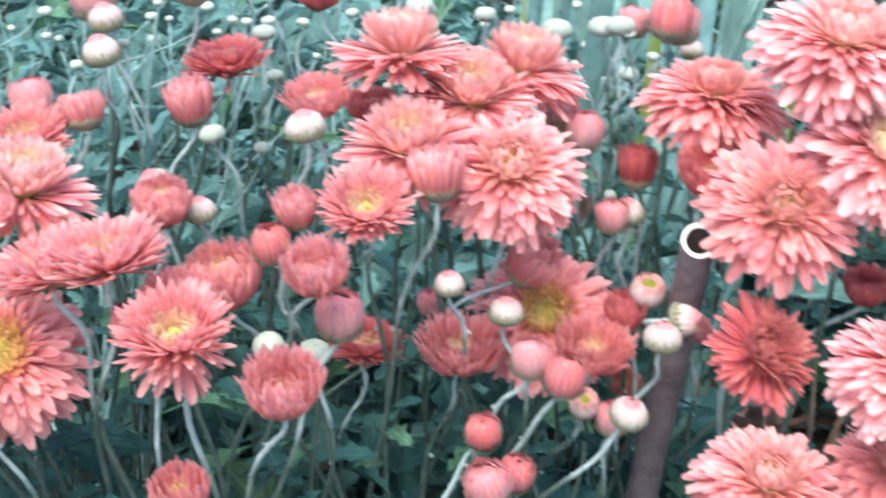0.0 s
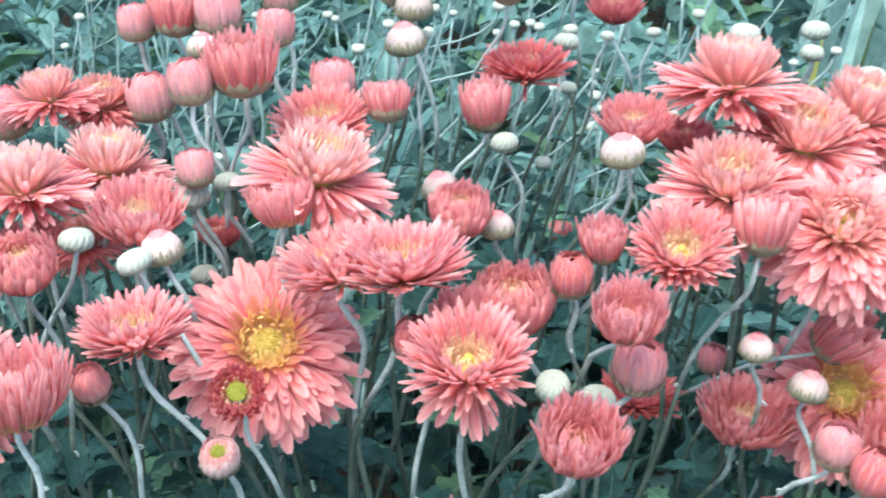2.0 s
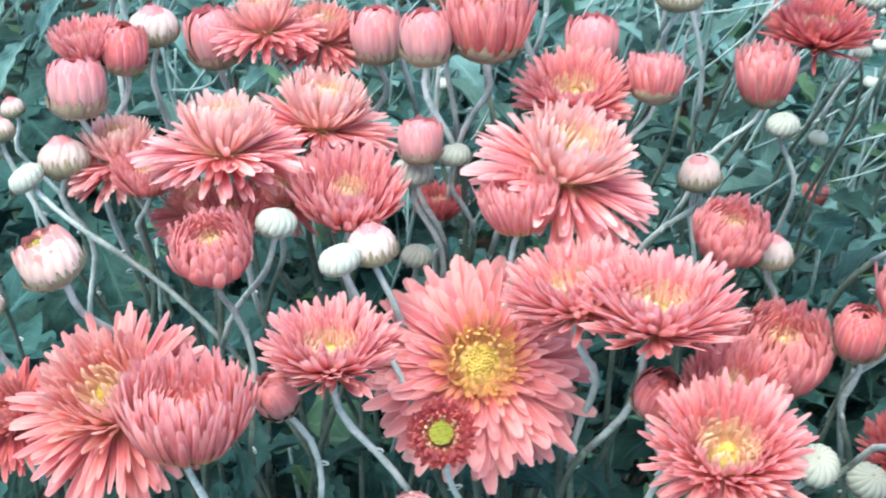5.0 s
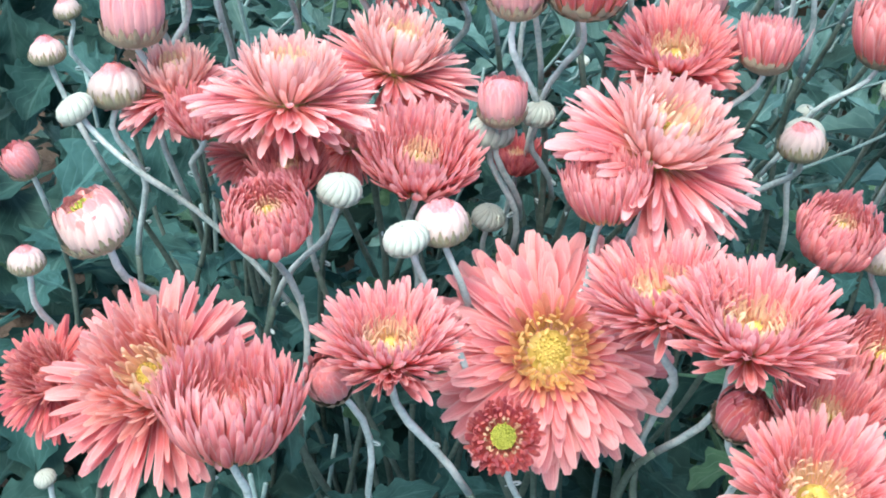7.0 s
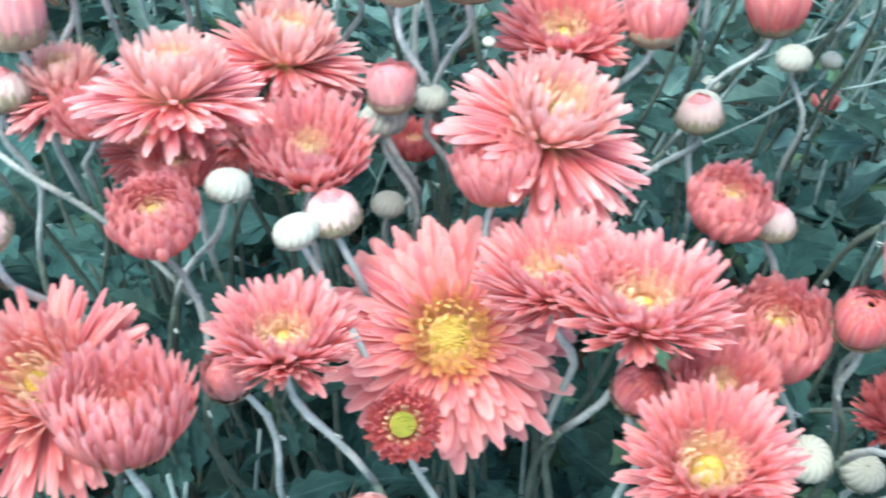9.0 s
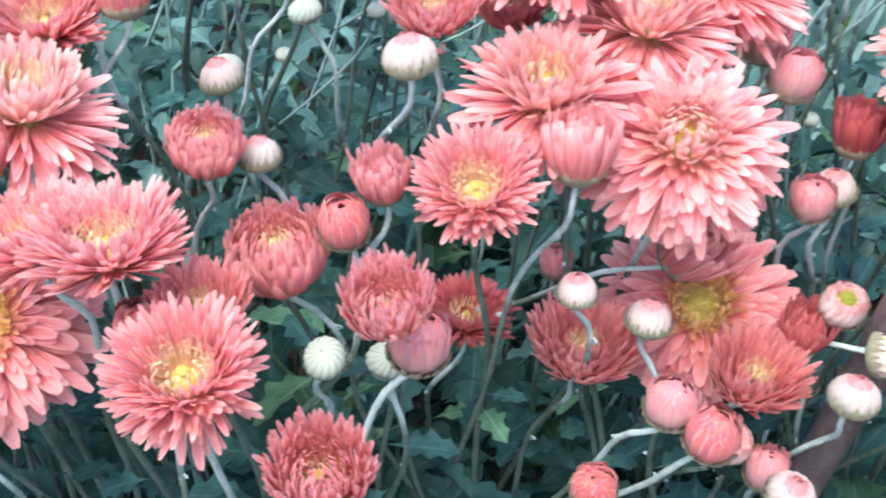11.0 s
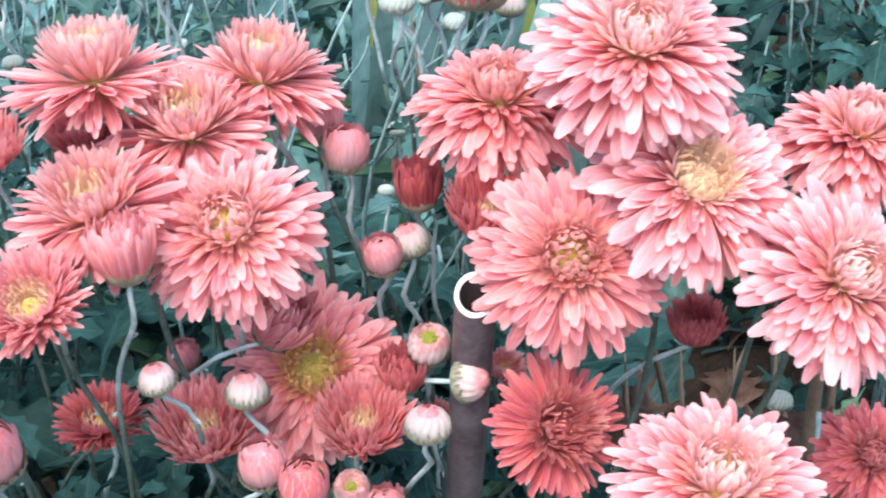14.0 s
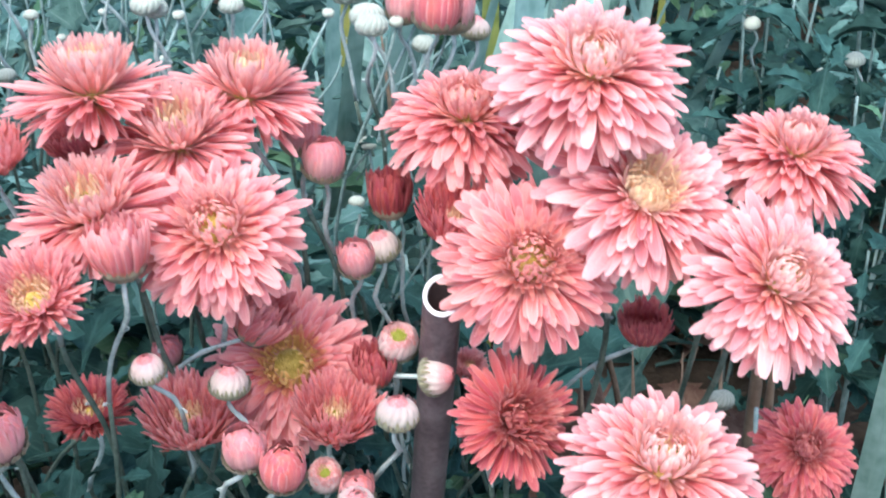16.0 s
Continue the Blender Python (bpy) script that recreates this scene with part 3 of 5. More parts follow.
# rows of petals: number, the tips' radius and height, the bases' radius and height, kind;
# then the joined inner rows: number, tips' radius and height, bases' radius and height, width, bend; then the disc's radius and height
FORMS = {
    "full": ([(22, 0.76, -0.62, 0.12, -0.13, "reflexed"), (24, 0.90, -0.5, 0.12, -0.12, "reflexed"), (24, 0.98, -0.36, 0.12, -0.1, "reflexed"), (24, 1.0, -0.22, 0.12, -0.08, "reflexed"), (24, 0.96, -0.09, 0.12, -0.06, "spoon"), (24, 0.88, 0.02, 0.12, -0.04, "spoon")],
        [(28, 0.80, 0.10, 0.12, -0.02, 0.135, -10), (26, 0.71, 0.16, 0.12, 0.0, 0.115, -6), (24, 0.62, 0.20, 0.12, 0.01, 0.095, -2), (20, 0.53, 0.22, 0.13, 0.02, 0.07, 2), (20, 0.46, 0.26, 0.14, 0.03, 0.06, 8), (22, 0.41, 0.33, 0.17, 0.05, 0.062, 18), (24, 0.36, 0.38, 0.19, 0.08, 0.062, 30), (26, 0.31, 0.41, 0.19, 0.11, 0.06, 44), (26, 0.26, 0.42, 0.19, 0.14, 0.056, 60), (24, 0.21, 0.425, 0.18, 0.17, 0.052, 76), (20, 0.16, 0.42, 0.16, 0.19, 0.048, 92), (15, 0.11, 0.415, 0.13, 0.20, 0.045, 100), (10, 0.065, 0.41, 0.09, 0.21, 0.042, 100), (5, 0.03, 0.40, 0.05, 0.22, 0.04, 90)], 0.06, 0.20),
    "open": ([(20, 0.86, -0.26, 0.1, -0.06, "flat"), (23, 0.98, -0.14, 0.1, -0.05, "flat"), (23, 1.0, -0.02, 0.1, -0.03, "flat"), (23, 0.95, 0.07, 0.1, -0.01, "strap")],
        [(20, 0.90, 0.13, 0.1, 0.0, 0.095, -2), (13, 0.74, 0.15, 0.1, 0.0, 0.065, -2), (12, 0.52, 0.11, 0.1, 0.01, 0.05, -6), (10, 0.40, 0.09, 0.1, 0.01, 0.045, -6), (16, 0.57, 0.40, 0.13, 0.02, 0.08, 20), (21, 0.54, 0.51, 0.15, 0.03, 0.088, 24), (25, 0.49, 0.575, 0.16, 0.04, 0.086, 28), (26, 0.44, 0.61, 0.17, 0.06, 0.08, 32), (25, 0.38, 0.62, 0.17, 0.10, 0.075, 38), (23, 0.31, 0.61, 0.17, 0.14, 0.07, 44), (20, 0.24, 0.59, 0.15, 0.18, 0.064, 52), (15, 0.17, 0.57, 0.12, 0.22, 0.058, 58), (8, 0.09, 0.555, 0.07, 0.25, 0.05, 60)], 0.09, 0.30),
    "daisy": ([(23, 0.82, -0.52, 0.12, -0.1, "reflexed"), (24, 0.93, -0.40, 0.12, -0.08, "reflexed"), (24, 1.0, -0.26, 0.12, -0.06, "reflexed"), (24, 0.98, -0.12, 0.12, -0.04, "spoon"), (24, 0.91, -0.01, 0.12, -0.02, "spoon")],
        [(26, 0.84, 0.07, 0.12, 0.0, 0.14, -10), (26, 0.76, 0.13, 0.13, 0.01, 0.12, -6), (26, 0.67, 0.17, 0.14, 0.02, 0.10, 0), (26, 0.58, 0.20, 0.15, 0.02, 0.08, 6), (26, 0.50, 0.23, 0.17, 0.03, 0.066, 10), (26, 0.42, 0.25, 0.18, 0.03, 0.055, 20), (28, 0.35, 0.26, 0.19, 0.04, 0.045, 44), (28, 0.29, 0.27, 0.195, 0.05, 0.04, 70), (26, 0.24, 0.265, 0.19, 0.06, 0.038, 98), (20, 0.19, 0.245, 0.18, 0.07, 0.036, 118), (10, 0.12, 0.21, 0.16, 0.08, 0.036, 110)], 0.13, 0.07),
    "half": ([(25, 0.96, 0.60, 0.30, 0.0, "bowl"), (28, 1.0, 0.80, 0.30, 0.02, "bowl")],
        [(34, 0.98, 0.93, 0.27, 0.03, 0.13, 48), (34, 0.92, 0.98, 0.26, 0.04, 0.12, 48), (32, 0.84, 0.99, 0.25, 0.05, 0.12, 46), (30, 0.75, 0.98, 0.24, 0.06, 0.105, 48), (30, 0.66, 0.95, 0.23, 0.10, 0.09, 54), (30, 0.57, 0.91, 0.23, 0.16, 0.08, 60), (28, 0.48, 0.87, 0.22, 0.22, 0.075, 66), (25, 0.40, 0.84, 0.21, 0.30, 0.07, 72), (22, 0.32, 0.81, 0.20, 0.38, 0.062, 80), (18, 0.25, 0.78, 0.18, 0.45, 0.056, 90), (13, 0.17, 0.75, 0.15, 0.5, 0.05, 95), (7, 0.08, 0.73, 0.1, 0.52, 0.05, 90)], 0.10, 0.50),
    "eyed": ([(18, 0.93, 0.16, 0.14, -0.04, "flare"), (23, 1.0, 0.27, 0.14, -0.02, "flare"), (23, 1.0, 0.40, 0.14, 0.0, "flare"), (23, 0.95, 0.51, 0.15, 0.02, "flare")],
        [(26, 0.88, 0.58, 0.16, 0.03, 0.115, 22), (27, 0.79, 0.63, 0.18, 0.04, 0.105, 28), (27, 0.70, 0.65, 0.2, 0.06, 0.095, 34), (27, 0.61, 0.64, 0.22, 0.09, 0.085, 40), (27, 0.53, 0.61, 0.24, 0.12, 0.075, 50), (27, 0.45, 0.56, 0.26, 0.16, 0.065, 66), (26, 0.38, 0.51, 0.26, 0.18, 0.056, 84), (22, 0.31, 0.47, 0.25, 0.20, 0.05, 100), (16, 0.24, 0.44, 0.23, 0.22, 0.046, 110), (9, 0.14, 0.41, 0.18, 0.24, 0.046, 100)], 0.07, 0.27),
    "globe": ([(25, 0.99, 1.08, 0.36, 0.0, "round"), (27, 0.95, 1.33, 0.35, 0.03, "round")],
        [(30, 0.88, 1.48, 0.34, 0.05, 0.17, 82), (32, 0.79, 1.55, 0.33, 0.07, 0.145, 82), (32, 0.70, 1.58, 0.32, 0.1, 0.12, 84), (31, 0.62, 1.57, 0.33, 0.3, 0.10, 86), (30, 0.54, 1.54, 0.33, 0.5, 0.09, 90), (28, 0.46, 1.50, 0.33, 0.7, 0.08, 96), (25, 0.38, 1.46, 0.31, 0.85, 0.07, 100), (20, 0.30, 1.42, 0.28, 0.95, 0.062, 104), (14, 0.21, 1.38, 0.23, 1.0, 0.056, 104), (8, 0.11, 1.34, 0.15, 1.05, 0.056, 90)], 0.14, 1.10),
    "cup": ([(21, 1.0, 1.26, 0.6, 0.02, "upright"), (22, 0.97, 1.48, 0.57, 0.04, "upright")],
        [(24, 0.9, 1.54, 0.52, 0.06, 0.155, 38), (24, 0.79, 1.55, 0.46, 0.08, 0.14, 36), (23, 0.66, 1.52, 0.4, 0.3, 0.125, 36), (21, 0.52, 1.49, 0.34, 0.5, 0.11, 40), (17, 0.36, 1.45, 0.26, 0.7, 0.095, 44), (11, 0.18, 1.42, 0.16, 0.8, 0.09, 40)], 0.28, 1.0),
    "barrel": ([(20, 0.92, 1.54, 0.44, 0.0, "furled"), (20, 0.84, 1.76, 0.42, 0.03, "furled")],
               [(20, 0.74, 1.86, 0.38, 0.05, 0.17, 54), (19, 0.61, 1.88, 0.34, 0.3, 0.15, 54), (17, 0.46, 1.86, 0.3, 0.6, 0.13, 54), (13, 0.30, 1.82, 0.22, 0.8, 0.115, 50), (8, 0.14, 1.79, 0.12, 0.9, 0.11, 40)], 0.24, 1.0),
    "ring": ([(21, 1.0, 0.36, 0.30, 0.0, "round"), (21, 0.96, 0.56, 0.30, 0.05, "round")],
             [(24, 0.88, 0.68, 0.36, 0.08, 0.13, 100), (26, 0.76, 0.74, 0.40, 0.10, 0.115, 112), (26, 0.64, 0.74, 0.42, 0.14, 0.10, 124), (24, 0.53, 0.69, 0.41, 0.18, 0.085, 124), (20, 0.43, 0.62, 0.37, 0.22, 0.075, 110)], 0.33, 0.42),
}
# a deeper, more upright bowl
FORMS["vase"] = tuple([(c, 0.97 * q, 1.25 * h, min(1.8 * b, 0.85 * q), *rest) for c, q, h, b, *rest in layer] for layer in FORMS["half"][:2]) + FORMS["half"][2:]
# a bowl over a skirt of long hanging petals
FORMS["skirted"] = ([(9, 0.60, -0.80, 0.1, -0.06, "flat"), (12, 0.84, -0.55, 0.1, -0.05, "flat"), (22, 1.0, 0.16, 0.13, -0.02, "flare"), (23, 1.0, 0.32, 0.14, 0.0, "flare"), (21, 0.95, 0.46, 0.15, 0.02, "flare")], *FORMS["eyed"][1:])
# how many of the inner rows still have the outer petals' colour
LIKE_OUTER = {"full": 4, "open": 2, "daisy": 5, "half": 8, "vase": 11, "eyed": 6, "skirted": 6, "globe": 7, "cup": 4, "barrel": 5, "ring": 4}
# how many of the innermost rows are the cream of the eye
EYE_ROWS = {"full": 0, "ring": 1, "open": 2, "daisy": 4, "half": 3, "eyed": 3, "skirted": 3, "globe": 2}
# the short flat rows under the crown, gold at their base
JOINING = {"full": (3, 4), "open": (2, 3)}
WORDS = {"pale": "pale pink", "pink": "soft pink", "coral": "coral pink", "salmon": "salmon orange", "red": "coral red", "dark": "dark crimson"}
STATE = {"full": "full double chrysanthemum", "open": "open spidery chrysanthemum", "daisy": "yellow-eyed open chrysanthemum", "eyed": "open chrysanthemum with cream centre", "half": "half-open bowl-shaped chrysanthemum", "vase": "upright bowl-shaped chrysanthemum", "skirted": "drooping cream-eyed chrysanthemum",
         "globe": "round incurved chrysanthemum", "cup": "brush-shaped opening chrysanthemum", "barrel": "barrel-shaped closed chrysanthemum", "ring": "green-eyed rolled-petal chrysanthemum"}


def pose_word(axis):
    a = Vector(axis).normalized()
    return "facing outwards" if a.z < 0.8 else "tilted on its stem" if a.z < 0.95 else "on an upright stem"


def grounded(at, axis, sway):
    """Where a head's stem leaves the soil."""
    return Vector((at[0] * 0.94 - axis[0] * 0.10 + (rng.uniform(-0.12, 0.12) if sway is None else 2.0 * sway), at[1] + 0.06 + rng.uniform(-0.05, 0.06), 0.0))


def bloom(form, colour, at, r, axis, sway=None):
    rows, inner, disc, raised = FORMS[form]
    low = {"full": 0.10, "daisy": 0.10, "open": 0.12, "eyed": 0.12, "skirted": 0.12, "half": 0.42, "vase": 0.60, "globe": 0.80, "cup": 0.72, "barrel": 0.85, "ring": 0.40}[form]
    a = Vector(axis).normalized()
    foot = Vector(at) - a * low * r
    ground = grounded(at, a, sway)
    thing = new("chrysanthemum")
    thing.location = ground
    size = "large" if r > 0.03 else "middling" if r > 0.017 else "small"
    tagged(thing, f"{size} {WORDS[colour]} {STATE[form]}, {pose_word(axis)}", "flower", "chrysanthemums in the bed")
    spin = Matrix.Rotation(rng.uniform(0, 6.28), 4, "Z")
    m = Matrix.Translation(foot - ground) @ frame_of(a) @ spin
    centre = florets(disc * r, 0.04 * r, 60 if disc > 0.1 else 24, 0, 0.09)
    centre.v = [(x, y, z + raised * r) for x, y, z in centre.v]
    if form in ("open", "full", "daisy", "eyed", "skirted"):
        # the receptacle from which the petals spring
        core, n = ((0.10, -0.12), (0.16, -0.06), (0.19, 0.0), (0.185, 0.06), (0.16, 0.12), (0.10, 0.17), (0.02, 0.19)), 14
        flat = 0.4 if form == "daisy" else 1.0
        centre.add([(q * r * math.cos(2 * math.pi * j / n), q * r * math.sin(2 * math.pi * j / n), h * r * (flat if h > 0 else 1.0)) for q, h in core for j in range(n)], [(i * n + j, i * n + (j + 1) % n, (i + 1) * n + (j + 1) % n, (i + 1) * n + j) for i in range(6) for j in range(n)], [(0.5, 0.5)] * (7 * n))
    head = child("flower_head", centre.mesh("flower_head", DISC_GREEN if form == "ring" else EYE if (form, colour) == ("daisy", "pale") else INNER[colour] if (form, colour) == ("open", "red") or (form == "full" and colour == "red") else DISC), thing, m)
    closed = form in ("half", "vase", "globe", "cup", "barrel", "ring")
    stuff = Shape()
    for row, (count, tip_r, tip_h, rb, hb, width, bend) in enumerate(inner):
        if form in ("half", "vase", "eyed", "skirted", "globe", "cup", "open"):
            count, width = round(count * 1.25), width * 0.82
        start, early = rng.uniform(0, 6.28), 0.75 if form in ("half", "vase", "cup", "barrel") else 1.0
        length, rise = reach((tip_r, tip_h), (rb, hb), bend, early)
        for k in range(count):
            turn = start + 2 * math.pi * k / count + rng.gauss(0, 0.09)
            ln = length * r * rng.uniform(0.90, 1.07)
            pm = Matrix.Rotation(turn, 4, "Z") @ Matrix.Translation((rb * r, 0, hb * r)) @ Matrix.Rotation(-rise - rng.gauss(0, 0.06), 4, "Y") @ Matrix.Rotation(rng.gauss(0, 0.07 if closed else 0.2), 4, "X") @ Matrix.Diagonal((ln, ln, ln, 1))
            stuff.add(*petal_grid(width / length * rng.uniform(0.85, 1.2), bend + rng.uniform(-9, 9), 0.3, rng.uniform(-16, 16), 0.70, 0.0, 6, 3, early, rng.uniform(-0.1, 0.1)), pm, 3 if row in JOINING.get(form, ()) and colour not in ("red", "dark") else 0 if row < LIKE_OUTER[form] else 2 if row >= len(inner) - EYE_ROWS.get(form, 0) and (form, colour) != ("open", "red") else 1)
    for count, tip_r, tip_h, rb, hb, kind in rows:
        width, bend, cup, tip, early = KINDS[kind]
        length, rise = reach((0.97 * tip_r, tip_h + 0.03), (rb, hb + 0.01), bend, early)
        start, count = rng.uniform(0, 6.28), round(count * (0.5 if form == "open" else 0.85))
        for k in range(count):
            ln = length * r * rng.uniform(0.84, 1.04)
            pm = Matrix.Rotation(start + 2 * math.pi * k / count + rng.gauss(0, 0.1), 4, "Z") @ Matrix.Translation((rb * r, 0, (hb + 0.01) * r)) @ Matrix.Rotation(-rise - rng.gauss(0, 0.04 if closed else 0.09), 4, "Y") @ Matrix.Rotation(rng.gauss(0, 0.08 if closed else 0.25), 4, "X") @ Matrix.Diagonal((ln, ln, ln, 1))
            stuff.add(*petal_grid(width * rng.uniform(0.75, 1.1), bend + rng.uniform(-10, 10), cup, rng.uniform(-20, 20), tip, 0.0, 6, 3, early, rng.uniform(-0.1, 0.1)), pm, 0)
    tagged(child("inner_petals", stuff.mesh("inner_petals", PETAL[colour], INNER["salmon" if form == "daisy" and colour != "pale" else colour], EYE_GOLD if form == "daisy" and colour != "pale" else EYE, JUNCTION), head), kind="stuff")
    for count, tip_r, tip_h, rb, hb, kind in rows:
        start = rng.uniform(0, 6.28)
        length, rise = reach((tip_r, tip_h), (rb, hb), KINDS[kind][1], KINDS[kind][4])
        for k in range(count):
            turn = start + 2 * math.pi * k / count + rng.gauss(0, 0.085)
            stray = not closed and rng.random() < 0.08
            ln = length * r * (rng.uniform(0.88, 1.07) if closed else rng.uniform(0.82, 1.10)) * (0.85 if stray else 1.0)
            lift = rise + rng.gauss(0, 0.03 if closed else 0.075 if form == "full" else 0.10) + (rng.uniform(-0.4, 0.3) if stray else 0)
            child("petal", rng.choice(petals_of(colour, kind)), head, Matrix.Rotation(turn, 4, "Z") @ Matrix.Translation((rb * r, 0, hb * r)) @ Matrix.Rotation(-lift, 4, "Y") @ Matrix.Rotation(rng.gauss(0, 0.5 if stray else 0.07 if closed else 0.18), 4, "X") @ Matrix.Diagonal((ln, ln * rng.uniform(0.85, 1.15), ln, 1)))
    wide = {"full": 0.17, "daisy": 0.17, "open": 0.18, "eyed": 0.18, "skirted": 0.18, "half": 0.34, "vase": 0.56, "globe": 0.55, "cup": 0.78, "barrel": 0.68, "ring": 0.45}[form] * r
    tall = {"full": 0.14, "daisy": 0.14, "open": 0.15, "eyed": 0.15, "skirted": 0.15, "half": 0.24, "vase": 0.34, "globe": 0.45, "cup": 0.52, "barrel": 0.55, "ring": 0.4}[form] * r
    sink = {"full": 0.20, "daisy": 0.20, "open": 0.16, "eyed": 0.16, "skirted": 0.16, "half": 0.10, "vase": 0.12, "globe": 0.22, "cup": 0.16, "barrel": 0.12, "ring": 0.25}[form] * r
    tagged(child("calyx", bracts(wide, tall).mesh("calyx", BRACT), head, Matrix.Translation((0, 0, -sink))), kind="stuff")
    stem_for(thing, ground, foot - a * (sink - 0.002), a, 0.0008 + 0.0125 * min(r, 0.03), rng.randint(2, 5) if at[0] < 0.15 else 2, 0.125 if at[0] < 0.15 else 0.2, sway)


BUD_WORDS = {"g": "tight green-white ribbed bud", "w": "white bud with a pink tip", "p": "pink bud, petals still furled", "r": "rosy red bud about to open", "y": "bud opening round a green eye"}


def bud(style, at, r, axis, sway=None):
    a = Vector(axis).normalized()
    tall = {"g": 1.28, "w": 1.65, "p": 1.95, "r": 1.9, "y": 1.6}[style] * r
    foot = Vector(at) - a * tall * 0.5
    ground = grounded(at, a, sway)
    thing = new("chrysanthemum_bud")
    thing.location = ground
    tagged(thing, f"{'small' if r < 0.0075 else 'plump'} {BUD_WORDS[style]}, {pose_word(axis)}", "flower bud", "chrysanthemum buds in the bed")
    m = Matrix.Translation(foot - ground) @ frame_of(a) @ Matrix.Rotation(rng.uniform(0, 6.28), 4, "Z")
    # furled petals: one ribbed, slightly twisted body; its upper rim ragged where it has begun to open
    outline = {
        "g": ((0.30, 0.0), (0.72, 0.10), (0.94, 0.28), (1.0, 0.48), (0.93, 0.68), (0.74, 0.86), (0.44, 0.96), (0.10, 1.0)),
        "w": ((0.30, 0.0), (0.74, 0.10), (0.96, 0.27), (1.0, 0.44), (0.94, 0.61), (0.80, 0.76), (0.58, 0.87), (0.25, 0.92)),
        "p": ((0.30, 0.0), (0.70, 0.08), (0.92, 0.24), (1.0, 0.44), (0.97, 0.66), (0.86, 0.86), (0.66, 0.99), (0.20, 0.95)),
        "r": ((0.30, 0.0), (0.72, 0.09), (0.94, 0.26), (1.0, 0.46), (0.95, 0.68), (0.80, 0.88), (0.58, 1.0), (0.30, 0.90)),
        "y": ((0.30, 0.0), (0.72, 0.10), (0.92, 0.28), (0.95, 0.50), (0.88, 0.70), (0.72, 0.86), (0.56, 0.92), (0.48, 0.78)),
    }[style]
    s, ribs, per = Shape(), {"g": 15, "w": 14, "p": 13, "r": 14, "y": 16}[style], 6
    sides = ribs * per
    rag = [rng.uniform(-1, 1) * {"g": 0.01, "w": 0.03, "p": 0.06, "r": 0.09, "y": 0.06}[style] for _ in range(ribs)]
    squash, verts, uvs = rng.uniform(-0.08, 0.08), [], []
    for i, (q, h) in enumerate(outline):
        v = i / 7
        for j in range(sides):
            turn = 2 * math.pi * j / sides + 0.8 * v
            w = (j % per) / per
            ridge = (0.055 if style in "yw" else 0.07) * (abs(math.sin(math.pi * w)) ** 0.5 - 0.6) * (1.4 if i > 4 else 1.0)
            rad = r * q * (1 + ridge + squash * math.cos(2 * turn))
            verts.append((rad * math.cos(turn), rad * math.sin(turn), tall * h * (1 + rag[j // per] * v * v)))
            uvs.append((w, v))
    faces = [(i * sides + j, i * sides + (j + 1) % sides, (i + 1) * sides + (j + 1) % sides, (i + 1) * sides + j) for i in range(7) for j in range(sides)]
    s.add(verts, faces + [tuple(range(7 * sides, 8 * sides))], uvs)
    if style in "prwy":
        # overlapping furled petals that hug the bud, their tips uneven
        s = s if style in "wy" else Shape()
        rows = {"w": ((13, 0.40, 0.97, 60), (11, 0.26, 1.03, 50), (7, 0.12, 1.06, 40)),
                "p": ((22, 0.92, 0.89, 54), (20, 0.80, 0.97, 68), (18, 0.60, 1.0, 84), (14, 0.40, 1.01, 96), (10, 0.20, 1.0, 104), (5, 0.05, 0.99, 108)),
                "y": ((15, 0.78, 0.84, 58), (14, 0.66, 0.95, 72), (13, 0.56, 1.0, 84)),
                "r": ((20, 0.82, 0.89, 66), (20, 0.66, 0.98, 80), (17, 0.48, 1.01, 92), (12, 0.29, 1.0, 100), (7, 0.12, 0.98, 104))}[style]
        height = tall / r
        for row, (count, tip_r, tip_h, bend) in enumerate(rows):
            base = (0.50 - 0.12 * row, 0.66 * height) if style == "w" else (0.58 - 0.06 * row, 0.02)
            length, rise = reach((tip_r, tip_h * height), base, bend, 0.8)
            for k in range(count):
                ln = length * r * rng.uniform(0.94, 1.04)
                pm = Matrix.Rotation(2 * math.pi * (k + 0.5 * row) / count + rng.gauss(0, 0.06), 4, "Z") @ Matrix.Translation((r * base[0], 0, r * base[1])) @ Matrix.Rotation(-rise - rng.gauss(0, 0.03), 4, "Y") @ Matrix.Diagonal((ln, ln, ln, 1))
                s.add(*petal_grid((4.2 if style == "w" else 7.0) / count / length * rng.uniform(0.9, 1.15), bend + rng.uniform(-5, 5), 0.26, rng.uniform(-8, 8), 0.80, 0.0, 8, 3, 0.8), pm, 1 if style == "w" else 0)
    body = child("bud_petals", s.mesh("bud_petals", BUD[style], BUD["p"]), thing, m)
    if style in "prwy":
        tagged(body, kind="stuff")
    if style in "yr":
        eye = florets(r * (0.42 if style == "y" else 0.22), 0.2 * r, 30, 0, 0.1)
        eye.v = [(x, y, z + tall * 0.72) for x, y, z in eye.v]
        child("eye", eye.mesh("eye", DISC_GREEN if style == "y" else DISC), body)
    cover, count, layers, wide, taper, mat = {"g": (0.36, 12, 2, 0.85, 1.6, SCALE), "w": (0.60, 13, 3, 0.85, 1.4, BRACT_GREEN), "p": (0.44, 13, 3, 0.95, 1.5, BRACT), "r": (0.36, 12, 3, 1.0, 1.5, BRACT), "y": (0.46, 13, 3, 0.8, 1.4, BRACT_GREEN)}[style]
    tagged(child("calyx", bud_scales(outline, r, tall, cover, count, layers, wide, taper).mesh("calyx", mat), body, Matrix.Translation((0, 0, -0.01 * tall))), kind="stuff")
